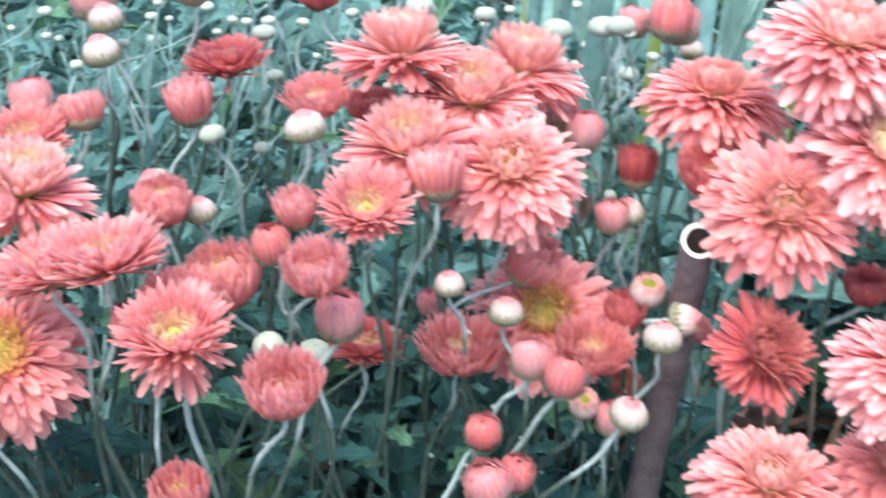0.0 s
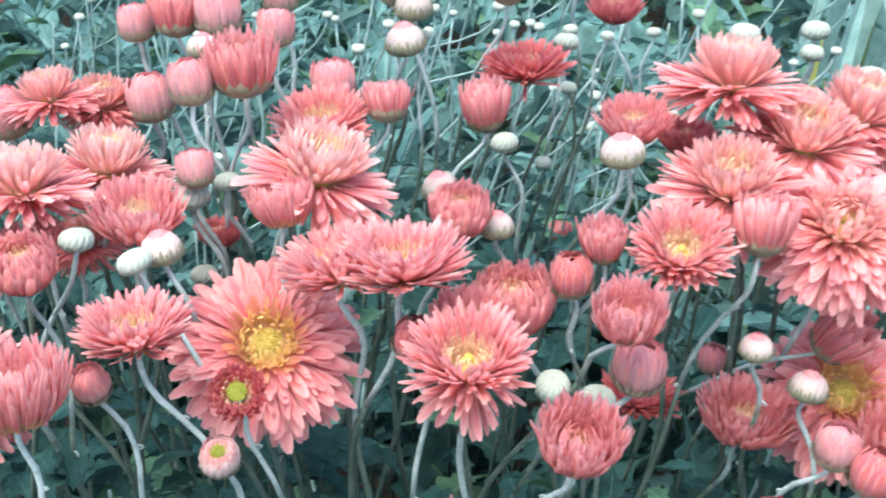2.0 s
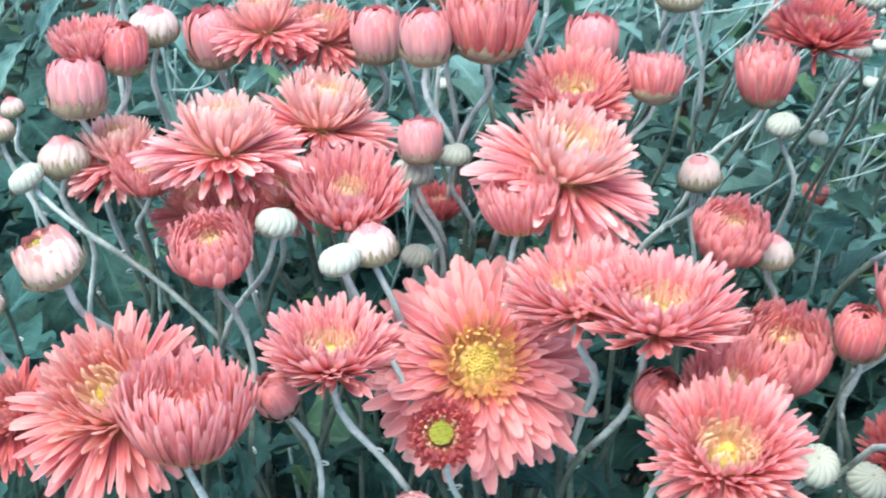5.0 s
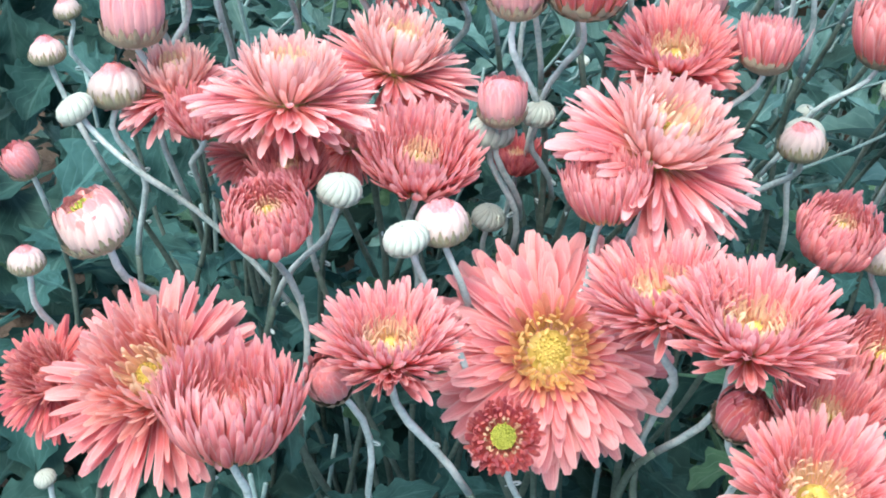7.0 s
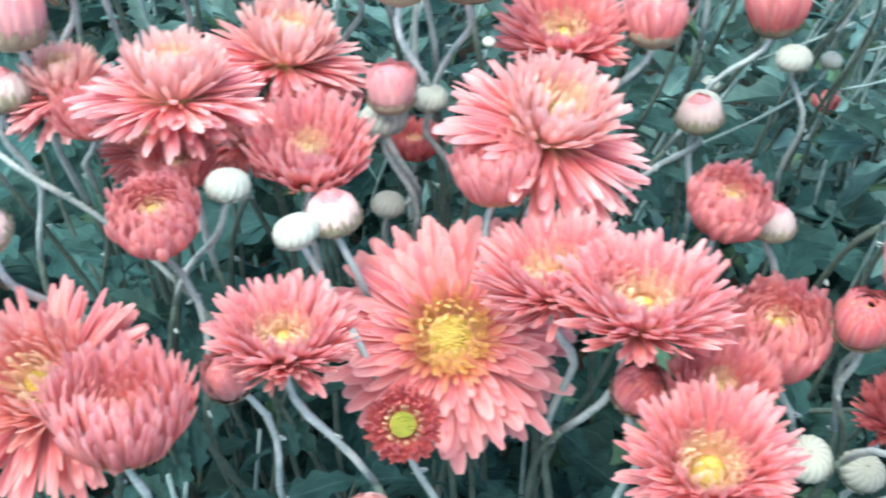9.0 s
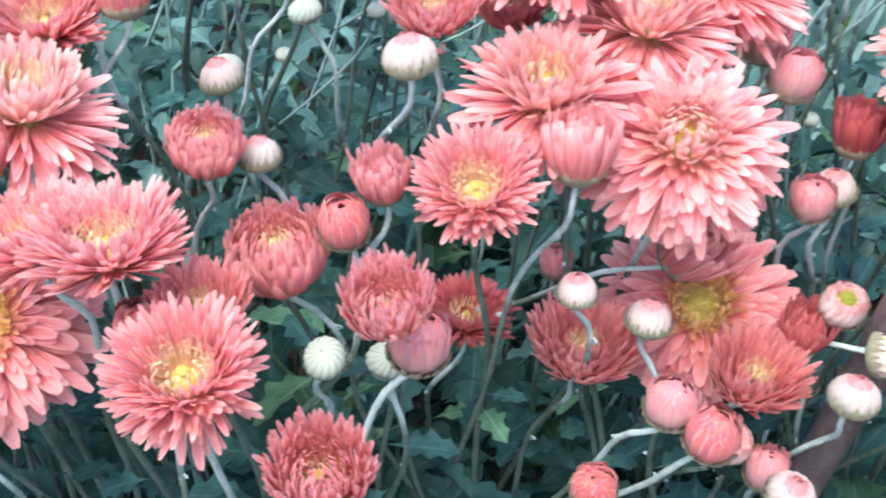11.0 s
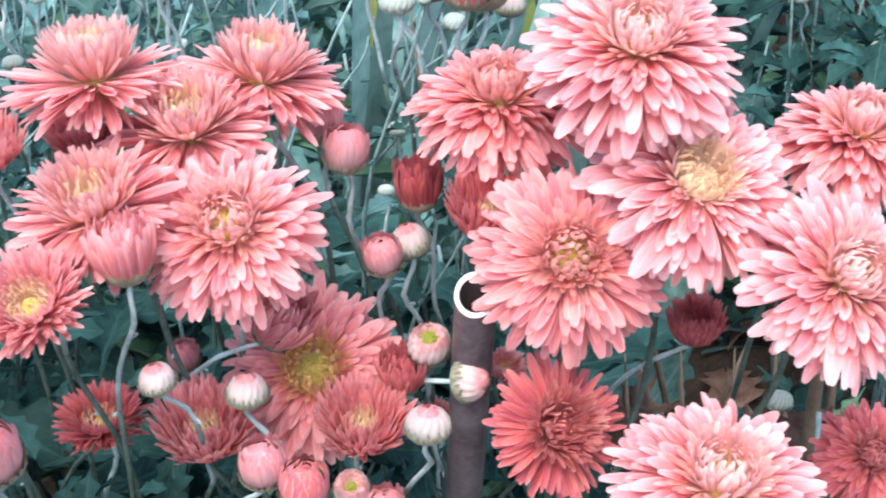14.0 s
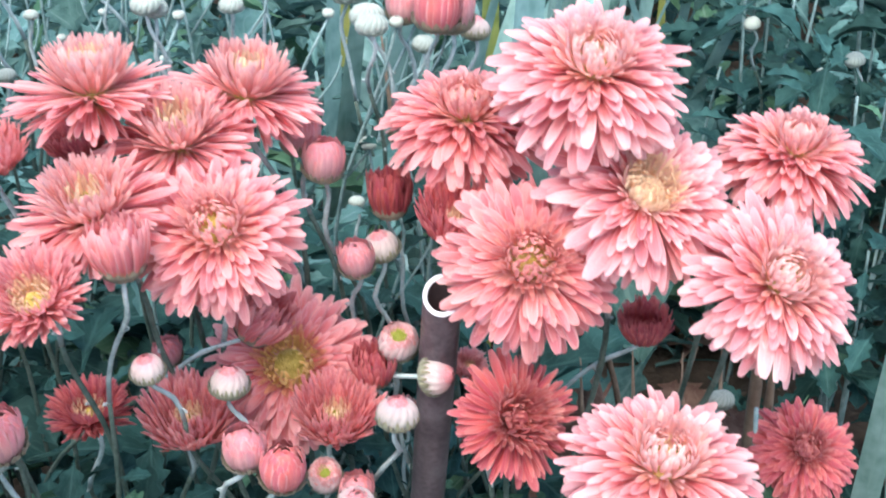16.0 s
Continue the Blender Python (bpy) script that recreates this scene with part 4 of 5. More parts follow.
    stem_for(thing, ground, foot + a * 0.001, a, 0.0007 + 0.040 * min(r, 0.01), rng.randint(3, 6), 0.085, sway)


# ---- setting ----
def ground_sheet():
    """One sheet of soil, finer and uneven near the bed, out to the horizon."""
    s = Shape()
    steps = [-400, -60, -12, -4, -2] + [-1.2 + 0.06 * i for i in range(75)] + [3.6, 5, 12, 60, 400]
    n = len(steps)
    verts, uvs = [], []
    for y in steps:
        for x in steps:
            near = max(0.0, 1 - max(abs(x) / 3, abs(y - 0.8) / 3))
            h = 0.022 * near * (noise.noise((x * 6, y * 6, 0)) + 0.5 * noise.noise((x * 17, y * 17, 3))) - 0.004
            verts.append((x, y, h))
            uvs.append((x, y))
    return s.add(verts, grid_faces(n, n), uvs)


tagged(new("ground", ground_sheet().mesh("ground", SOIL)), "dark bare garden soil under the flowers", "ground", kind="structure")


def cut_pipe(top, axis, r, bore, cut):
    """A length of pipe stuck in the soil, its upper end sawn at a slant."""
    z = Vector(axis).normalized()
    length = top[2] / z.z + 0.05
    thing = new("pipe")
    thing.location = Vector(top) - z * length
    tagged(thing, "purple-brown pipe stuck in the soil, its sawn end pale", "pipe")
    rot = frame_of(z)
    n = Vector(cut).normalized()
    local = rot.to_3x3().inverted() @ n
    sides = 28

    def end(rad, a, up=0.0):
        x, y = rad * math.cos(a), rad * math.sin(a)
        return (x, y, length + up - (local.x * x + local.y * y) / local.z)

    ang = [2 * math.pi * j / sides for j in range(sides)]
    wall = Shape()
    rings = 60
    verts = [((r * (1 + 0.010 * math.sin(i * 2.1) + 0.006 * rng.uniform(-1, 1))) * math.cos(a), r * math.sin(a), length * i / rings * 0.985) for i in range(rings) for a in ang] + [end(r, a, -0.0004) for a in ang]
    faces = [(i * sides + j, i * sides + (j + 1) % sides, (i + 1) * sides + (j + 1) % sides, (i + 1) * sides + j) for i in range(rings) for j in range(sides)]
    wall.add(verts, faces, [(0.5, 0.5)] * len(verts))
    pipe = child("pipe_wall", wall.mesh("pipe_wall", PIPE), thing, rot)
    lip = Shape()
    verts = [end(q, a, u) for q, u in ((r, -0.0006), (r * 0.97, 0.0), (bore * 1.04, 0.0), (bore, -0.0008)) for a in ang]
    lip.add(verts, [(i * sides + j, i * sides + (j + 1) % sides, (i + 1) * sides + (j + 1) % sides, (i + 1) * sides + j) for i in range(3) for j in range(sides)], [(0.5, 0.5)] * len(verts))
    child("cut_end", lip.mesh("cut_end", PIPE_END), pipe, None, "pale sawn rim of the pipe")
    hole = Shape()
    verts = [end(bore, a, -0.0008) for a in ang] + [(bore * math.cos(a), bore * math.sin(a), length - 0.12) for a in ang]
    hole.add(verts, [(j, (j + 1) % sides, sides + (j + 1) % sides, sides + j) for j in range(sides)] + [tuple(range(sides, 2 * sides))], [(0.5, 0.5)] * len(verts))
    child("bore", hole.mesh("bore", PIPE_BORE), pipe, None, "dark hollow of the pipe")


cut_pipe((0.126, 0.558, 0.612), (0.078, -0.12, 0.99), 0.0083, 0.0064, (0.02, -0.55, 0.83))


def blade(length, width, lean, curl):
    """A sword-shaped leaf: long, folded along its middle, tapering to a point."""
    verts, uvs, nv = [], [], 16
    x = z = 0.0
    for i in range(nv):
        v = i / (nv - 1)
        half = 0.5 * width * (0.75 + 0.25 * math.sin(v * math.pi)) * (1 - max(0.0, (v - 0.55) / 0.45) ** 2.2)
        a = radians(lean + curl * v * v)
        for s in (-1, -0.5, 0, 0.5, 1):
            verts.append((x - 0.22 * half * (1 - abs(s)) * math.cos(a), s * max(half, 0.0004), z + 0.22 * half * (1 - abs(s)) * math.sin(a)))
            uvs.append((0.5 + 0.5 * s, v))
        x += length * math.sin(a) / (nv - 1)
        z += length * math.cos(a) / (nv - 1)
    return verts, grid_faces(5, nv), uvs


BLADES = [Shape().add(*blade(rng.uniform(0.55, 0.8), rng.uniform(0.018, 0.028), rng.uniform(2, 14), rng.uniform(0, 40))).mesh("blade", BLADE_YELLOW if k == 6 else BLADE) for k in range(7)]


def iris(at, count, size):
    thing = new("iris_clump")
    thing.location = (*at, 0)
    tagged(thing, "clump of blue-green sword-shaped iris leaves behind the flowers", "plant", "iris clumps")
    for k in range(count):
        q = size * rng.uniform(0.8, 1.15)
        child("blade", rng.choice(BLADES[:6] if rng.random() < 0.86 else BLADES[6:]), thing, Matrix.Translation((rng.uniform(-0.05, 0.05), rng.uniform(-0.04, 0.04), -0.01)) @ Matrix.Rotation(rng.uniform(-1.3, 1.3) if at[0] < 0.15 else rng.uniform(0, 6.28), 4, "Z") @ Matrix.Diagonal((q, q, q, 1)))


for at, count, size in (((0.045, 1.0), 12, 0.98), ((0.12, 0.97), 9, 0.98), ((0.20, 1.08), 8, 0.95), ((0.08, 1.3), 9, 1.0), ((0.33, 1.3), 7, 0.9)):
    iris(at, count, size)


# one broad blade of a clump beside the flowers
lone = new("iris_clump")
lone.location = (0.404, 0.72, 0)
tagged(lone, "single broad blue-green iris blade, leaning beside the flowers", "plant", "iris clumps")
child("blade", Shape().add(*blade(0.64, 0.018, 1, 5)).mesh("blade", BLADE), lone, Matrix.Translation((0, 0, -0.01)) @ Matrix.Rotation(1.2, 4, "Z"))


def leafy_plant(at, height, stems, leaves):
    """A chrysanthemum plant without open flowers."""
    thing = new("leafy_plant")
    thing.location = (*at, 0)
    tagged(thing, "leafy chrysanthemum plant, grey-green lobed leaves, no flower", "plant", "leafy plants in the bed")
    heap = Shape() if at[1] > 0.72 or at[1] < 0.32 else None
    for _ in range(stems):
        top = Vector((rng.uniform(-0.07, 0.07), rng.uniform(-0.07, 0.07), height * rng.uniform(0.8, 1.1)))
        points = bezier([top, top * 0.8 + Vector((0, 0, 0.02)), top * 0.35, Vector((0, 0, -0.01))], 9)
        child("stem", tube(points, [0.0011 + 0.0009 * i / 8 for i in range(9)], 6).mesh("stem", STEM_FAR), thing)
        heading = rng.uniform(0, 6.28)
        for k in range(leaves):
            i = min(8, int(k * 7 / leaves))
            heading += 2.4
            p = points[i].lerp(points[min(8, i + 1)], rng.random())
            leaf_on(thing, p, heading, rng.uniform(-0.5, 0.6), (0.6 + 0.09 * k) * rng.uniform(0.8, 1.25), rng.random() < 0.10, heap)
    if heap is not None:
        tagged(child("leaves", heap.mesh("leaves", LEAF_HAZY if 0.75 < at[1] and at[0] < 0.2 else LEAF, LEAF_LIGHT), thing), kind="stuff")


for k in range(78):
    x, y = -0.66 + 1.2 * ((k * 0.618034) % 1.0), 0.40 + 0.70 * ((k * 0.7548777 + 0.3) % 1.0)
    if x > 0.17 and y > 0.55:
        continue
    low = 0.12 if -0.10 < x < 0.17 and 0.42 < y < 0.72 else 0.0
    leafy_plant((x, y), rng.uniform(0.40, 0.50) + 0.06 * max(0.0, y - 0.5) - low, 2, 7)
for x, y, h in ((0.50, 1.05, 0.46), (0.55, 0.78, 0.40), (0.62, 1.1, 0.5), (0.45, 1.2, 0.5), (0.52, 0.88, 0.42), (0.42, 1.12, 0.45), (0.56, 1.2, 0.5), (0.36, 1.2, 0.42), (0.62, 0.95, 0.45), (0.48, 0.95, 0.40), (0.30, 1.35, 0.45), (0.5, 1.4, 0.5)):
    leafy_plant((x, y), h, 3, 7)


# out-of-view plants added in front, to keep light off the lower leaves
for k in range(20):
    leafy_plant((-0.55 + 1.0 * ((k * 0.618034) % 1.0), -0.25 + 0.55 * ((k * 0.754877) % 1.0)), rng.uniform(0.36, 0.46), 3, 8)


def far_stems():
    """Thin branching stems with tiny buds behind the open flowers."""
    for k in range(54):
        x, y = -0.58 + 0.60 * ((k * 0.618034 + 0.11) % 1.0), 0.72 + 0.42 * ((k * 0.754877) % 1.0)
        thing = new("budding_stem")
        thing.location = (x, y, 0)
        tagged(thing, "thin grey-green stem with tiny tight green-white buds", "plant", "budding stems behind the flowers")
        top = Vector((rng.uniform(-0.05, 0.20), rng.uniform(-0.08, 0.08), rng.uniform(0.54, 0.65)))
        main = bezier([top, top - Vector((rng.uniform(-0.06, 0.09), 0, 0.12)), top * 0.4 + Vector((rng.uniform(-0.10, 0.10), 0, 0)), Vector((0, 0, -0.01))], 16)
        main = [p + Vector((math.sin(i * 1.3 + 9 * x), math.cos(i * 1.1 + 9 * y), 0)) * (0.003 if 0 < i < 15 else 0.0) for i, p in enumerate(main)]
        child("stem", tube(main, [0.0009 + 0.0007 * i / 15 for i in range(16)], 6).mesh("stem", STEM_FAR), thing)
        for b in range(rng.randint(2, 4)):
            root = main[1 + b]
            tip = top if b == 0 else root + Vector((rng.uniform(-0.03, 0.07), rng.uniform(-0.03, 0.03), rng.uniform(0.03, 0.09)))
            if b:
                child("branch", tube(bezier([tip, tip - Vector((0, 0, 0.02)), root], 6), [0.0008] * 6, 5).mesh("branch", STEM_FAR), thing)
            if b > 1:
                continue
            q = rng.uniform(0.0030, 0.0050)
            s, ring = Shape(), 18
            verts = [(q * rad * (1.0 if c % 2 else 0.93) * math.cos(2 * math.pi * c / ring), q * rad * (1.0 if c % 2 else 0.93) * math.sin(2 * math.pi * c / ring), q * h) for rad, h in ((0.25, 0.0), (0.85, 0.3), (1.0, 0.75), (0.8, 1.2), (0.15, 1.45)) for c in range(ring)]
            s.add(verts, [(i * ring + c, i * ring + (c + 1) % ring, (i + 1) * ring + (c + 1) % ring, (i + 1) * ring + c) for i in range(4) for c in range(ring)], [(0.5, i / 4) for i in range(5) for c in range(ring)])
            child("bud", s.mesh("bud", BUD["g"]), thing, Matrix.Translation(tip))
        heading, heap = rng.uniform(0, 6.28), Shape()
        for i in range(3, 10):
            heading += 2.4
            leaf_on(thing, main[i], heading, rng.uniform(0.0, 0.9), rng.uniform(0.45, 1.0), rng.random() < 0.12, heap)
        tagged(child("leaves", heap.mesh("leaves", LEAF_HAZY, LEAF_LIGHT), thing), kind="stuff")


far_stems()


def scatter(name, label, mats, count, box, size, height, seed, green=0.8, narrow=1.0, up=(-0.6, 0.6)):
    """Far leaves that nobody could count, in one mesh."""
    r = random.Random(seed)
    s = Shape()
    forms = [lobed_leaf(0.060, 0.035, r.uniform(10, 80), r.uniform(0.1, 0.5), 90 + k) for k in range(5)]
    for k in range(count):
        x, y = r.uniform(box[0], box[2]), r.uniform(box[1], box[3])
        if abs(x) > 1.2 and abs(x) + 0.5 * y + 0.6 * noise.noise((3 * x, 3 * y, 0)) > 3.0:
            continue
        z = height(x, y) * r.random() ** 0.6 + 0.004
        q = size * r.uniform(0.6, 1.3)
        m = Matrix.Translation((x, y, z)) @ Matrix.Rotation(r.uniform(0, 6.28), 4, "Z") @ Matrix.Rotation(-r.uniform(*up), 4, "Y") @ Matrix.Diagonal((q, q * narrow, q, 1))
        s.add(*r.choice(forms), m, 0 if r.random() < green else 1)
    return tagged(new(name, s.mesh(name, *mats)), label, "foliage", kind="stuff")


scatter("low_foliage", "dense low blue-green foliage behind the flower bed", (LEAF_HAZY, LEAF_LIGHT), 8500, (-2.6, 1.15, 2.4, 3.9), 1.9, lambda x, y: 0.38 if x < 0.35 else 0.42 * min(1, max(0.1, (y - 1.3) * 1.5)), 5, 0.8, 0.85, (-0.4, 1.0))
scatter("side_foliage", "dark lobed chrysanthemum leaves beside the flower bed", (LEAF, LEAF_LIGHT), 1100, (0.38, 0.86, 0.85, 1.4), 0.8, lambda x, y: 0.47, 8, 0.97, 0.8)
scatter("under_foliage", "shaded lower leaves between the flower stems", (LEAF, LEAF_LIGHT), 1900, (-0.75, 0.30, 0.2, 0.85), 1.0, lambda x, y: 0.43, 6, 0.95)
scatter("back_foliage", "haze-lightened teal leaves between thin stems behind the flowers", (LEAF_HAZY, LEAF_LIGHT), 2600, (-0.95, 0.74, 0.16, 1.35), 1.0, lambda x, y: 0.48, 9, 0.92, 0.42, (0.1, 1.35))


def dry_leaf(k):
    return Shape().add(*lobed_leaf(0.06, 0.05, rng.uniform(-60, 90), rng.uniform(0.2, 0.9), 200 + k)).mesh("dry_leaf", DRY)


DRIES = [dry_leaf(k) for k in range(6)]
for k in range(30):
    x, y = 0.16 + 0.36 * ((k * 0.618034) % 1.0), 0.60 + 0.75 * ((k * 0.754877) % 1.0)
    ob = new("dry_leaf", rng.choice(DRIES))
    q = rng.uniform(0.8, 1.6)
    ob.matrix_world = Matrix.Translation((x, y, 0.008)) @ Matrix.Rotation(rng.uniform(0, 6.28), 4, "Z") @ Matrix.Rotation(rng.uniform(-0.4, 0.3), 4, "Y") @ Matrix.Diagonal((q, q, q, 1))
    tagged(ob, "curled dry brown leaf lying on the soil", "fallen leaf", "fallen leaves on the soil")


def dry_stalk(ground, top, r, hang):
    thing = new("dry_stalk")
    thing.location = (*ground, 0)
    tagged(thing, "withered tan stalk with shrivelled leaves hanging from it", "dead stalk", "dry stalks")
    t = Vector(top) - Vector((*ground, 0))
    points = bezier([t, t * 0.6 + Vector((0.01, 0, 0.02)), t * 0.25, Vector((0, 0, -0.01))], 10)
    child("stem", tube(points, [r * (0.15 if i == 0 else 0.7 + 0.6 * i / 9) for i in range(10)], 7).mesh("stem", DRY_STALK), thing)
    for k in range(hang):
        p = points[1 + k % 7]
        q = rng.uniform(0.8, 1.6)
        child("withered_leaf", rng.choice(DRIES), thing, Matrix.Translation(p) @ Matrix.Rotation(rng.uniform(0, 6.28), 4, "Z") @ Matrix.Rotation(rng.uniform(0.6, 1.4), 4, "Y") @ Matrix.Diagonal((q, 0.6 * q, q, 1)))


dry_stalk((0.285, 0.63), (0.272, 0.595, 0.585), 0.0042, 4)
dry_stalk((0.30, 0.64), (0.283, 0.605, 0.56), 0.0030, 3)
dry_stalk((0.10, 0.90), (0.093, 0.88, 0.58), 0.0022, 2)
dry_stalk((0.30, 0.95), (0.24, 0.86, 0.33), 0.003, 6)
dry_stalk((0.24, 0.85), (0.30, 0.80, 0.36), 0.003, 6)
dry_stalk((0.36, 0.9), (0.33, 0.8, 0.3), 0.003, 5)
for foot, top, hang in (((0.21, 0.72), (0.205, 0.70, 0.445), 6), ((0.25, 0.74), (0.235, 0.70, 0.45), 6), ((0.27, 0.70), (0.262, 0.69, 0.455), 5), ((0.31, 0.75), (0.29, 0.71, 0.44), 5)):
    dry_stalk(foot, top, 0.0022, hang)

# ---- the flower heads ----
bloom("open", "pink", (-0.014, 0.609, 0.688), 0.0350, (-0.02, 0.18, 0.98))
bloom("open", "pink", (0.045, 0.634, 0.670), 0.0348, (0.18, 0.06, 0.98))
bloom("open", "pink", (0.020, 0.598, 0.669), 0.0335, (0.05, -0.16, 0.99))
bloom("open", "pink", (-0.009, 0.558, 0.662), 0.0325, (-0.00, -0.26, 0.96))
bloom("full", "pink", (0.038, 0.557, 0.652), 0.0362, (0.03, -0.50, 0.87))
bloom("barrel", "pink", (0.005, 0.536, 0.657), 0.0126, (-0.04, 0.22, 0.98), -0.03)
bloom("eyed", "pink", (-0.025, 0.519, 0.649), 0.0216, (-0.01, -0.38, 0.93), 0.0)
bloom("daisy", "pink", (0.056, 0.578, 0.560), 0.0415, (0.03, -0.57, 0.82))
bloom("full", "coral", (0.139, 0.622, 0.662), 0.0372, (0.05, -0.06, 1.00))
bloom("full", "pale", (0.188, 0.585, 0.703), 0.0400, (0.05, -0.27, 0.96))
bloom("daisy", "pale", (0.209, 0.562, 0.659), 0.0415, (0.25, -0.47, 0.85))
bloom("full", "pink", (0.282, 0.613, 0.643), 0.0356, (0.15, 0.00, 0.99))
bloom("full", "pale", (0.255, 0.524, 0.641), 0.0365, (0.31, -0.45, 0.83))
bloom("full", "coral", (0.161, 0.549, 0.635), 0.0378, (0.02, -0.68, 0.73))
bloom("open", "red", (0.155, 0.525, 0.572), 0.0286, (0.27, -0.62, 0.74))
bloom("full", "pale", (0.203, 0.467, 0.606), 0.0379, (0.10, -0.12, 0.99))
bloom("full", "red", (0.284, 0.542, 0.530), 0.0247, (0.03, -0.48, 0.88))
bloom("barrel", "dark", (0.104, 0.623, 0.617), 0.0113, (0.06, 0.21, 0.98))
bud("p", (0.089, 0.592, 0.606), 0.0081, (-0.05, -0.13, 0.99))
bud("w", (0.099, 0.611, 0.599), 0.0084, (-0.14, 0.05, 0.99))
bloom("half", "red", (0.133, 0.580, 0.632), 0.0181, (0.20, -0.06, 0.98))
bloom("vase", "red", (0.215, 0.579, 0.573), 0.0122, (-0.05, -0.13, 0.99), -0.07)
bud("g", (0.260, 0.598, 0.507), 0.0062, (0.06, 0.21, 0.98), -0.01)
bloom("half", "coral", (0.078, 0.547, 0.556), 0.0196, (0.10, -0.11, 0.99), 0.0)
bud("y", (0.106, 0.570, 0.577), 0.0092, (0.05, -0.27, 0.96))
bloom("barrel", "red", (0.095, 0.565, 0.567), 0.0106, (0.05, -0.06, 1.00))
bud("w", (0.122, 0.554, 0.571), 0.0086, (0.91, -0.30, 0.29), -0.04)
bud("w", (0.106, 0.519, 0.584), 0.0082, (0.06, 0.10, 0.99), -0.02)
bud("p", (0.046, 0.504, 0.582), 0.0089, (0.05, -0.06, 1.00), -0.04)
bud("r", (0.061, 0.498, 0.577), 0.0097, (0.15, -0.06, 0.99), -0.04)
bud("y", (0.073, 0.527, 0.541), 0.0079, (0.04, -0.38, 0.92), -0.02)
bud("w", (0.010, 0.521, 0.611), 0.0067, (-0.04, 0.02, 1.00), 0.01)
bud("w", (0.036, 0.542, 0.583), 0.0081, (0.06, 0.21, 0.98), 0.02)
bloom("barrel", "coral", (0.048, 0.571, 0.592), 0.0136, (0.54, -0.11, 0.83), -0.09)
bloom("eyed", "red", (-0.033, 0.563, 0.547), 0.0196, (0.06, 0.01, 1.00), -0.02)
bloom("half", "coral", (0.014, 0.550, 0.554), 0.0213, (0.05, -0.06, 1.00), -0.02)
bud("p", (0.076, 0.621, 0.639), 0.0093, (0.16, 0.02, 0.99))
bud("p", (0.065, 0.638, 0.642), 0.0090, (0.06, 0.21, 0.98))
bloom("half", "red", (-0.030, 0.622, 0.651), 0.0138, (-0.04, 0.02, 1.00))
bud("g", (0.098, 0.684, 0.672), 0.0076, (0.03, 0.19, 0.98), 0.0)
bud("g", (0.121, 0.813, 0.593), 0.0069, (0.16, 0.02, 0.99))
bud("g", (0.477, 1.078, 0.423), 0.0085, (-0.27, 0.08, 0.96))
bud("g", (0.393, 1.099, 0.449), 0.0071, (-0.28, -0.22, 0.93))
bud("g", (0.450, 1.073, 0.415), 0.0047, (0.03, 0.00, 1.00))
bloom("half", "pale", (0.137, 0.598, 0.535), 0.0088, (0.34, -0.35, 0.88))
bud("p", (0.136, 0.723, 0.658), 0.0112, (0.03, 0.19, 0.98))
bud("w", (0.149, 0.754, 0.632), 0.0074, (0.03, 0.19, 0.98))
bud("g", (0.077, 0.776, 0.509), 0.0047, (0.03, 0.19, 0.98))
bud("p", (0.086, 0.522, 0.535), 0.0079, (0.03, 0.00, 1.00))
bud("g", (-0.007, 0.710, 0.672), 0.0070, (0.03, 0.19, 0.98))
bud("g", (0.027, 0.729, 0.663), 0.0064, (0.03, 0.19, 0.98))
bloom("open", "coral", (-0.256, 0.381, 0.629), 0.0325, (-0.02, -0.43, 0.90))
bloom("vase", "pink", (-0.228, 0.377, 0.640), 0.0185, (-0.10, 0.16, 0.98), 0.0)
bloom("open", "red", (-0.292, 0.377, 0.610), 0.0185, (-0.07, -0.50, 0.87))
bloom("eyed", "pink", (-0.204, 0.416, 0.640), 0.0213, (-0.11, 0.09, 0.99), 0.045)
bloom("daisy", "pink", (-0.174, 0.463, 0.614), 0.0395, (0.22, -0.59, 0.78), 0.0)
bloom("ring", "red", (-0.170, 0.422, 0.620), 0.0109, (0.16, -0.50, 0.85))
bloom("eyed", "pink", (-0.120, 0.458, 0.658), 0.0250, (-0.12, 0.12, 0.98), -0.03)
bloom("eyed", "pink", (-0.146, 0.464, 0.650), 0.0235, (-0.33, 0.09, 0.94))
bloom("skirted", "pink", (-0.090, 0.431, 0.642), 0.0236, (0.01, -0.23, 0.97), 0.0)
bloom("half", "coral", (-0.095, 0.459, 0.640), 0.0152, (-0.05, -0.02, 1.00))
bud("r", (-0.115, 0.457, 0.631), 0.0078, (0.15, -0.07, 0.99))
bloom("globe", "coral", (-0.086, 0.502, 0.625), 0.0157, (-0.08, -0.07, 0.99))
bloom("globe", "coral", (-0.112, 0.516, 0.654), 0.0118, (0.05, -0.11, 0.99), -0.03)
bud("w", (-0.099, 0.528, 0.644), 0.0069, (-0.11, 0.20, 0.97), 0.0)
bud("w", (-0.138, 0.598, 0.622), 0.0082, (-0.24, 0.13, 0.96), -0.05)
bud("g", (-0.115, 0.637, 0.631), 0.0067, (-0.07, -0.03, 1.00))
bloom("open", "pale", (-0.167, 0.507, 0.667), 0.0335, (0.20, 0.06, 0.97))
bloom("vase", "pink", (-0.174, 0.483, 0.664), 0.0130, (-0.24, 0.13, 0.96))
bloom("eyed", "coral", (-0.181, 0.555, 0.664), 0.0222, (-0.08, -0.12, 0.98), -0.04)
bloom("cup", "pink", (-0.155, 0.563, 0.676), 0.0102, (-0.15, 0.29, 0.94), -0.05)
bud("p", (-0.219, 0.507, 0.660), 0.0075, (-0.19, 0.15, 0.97), 0.0)
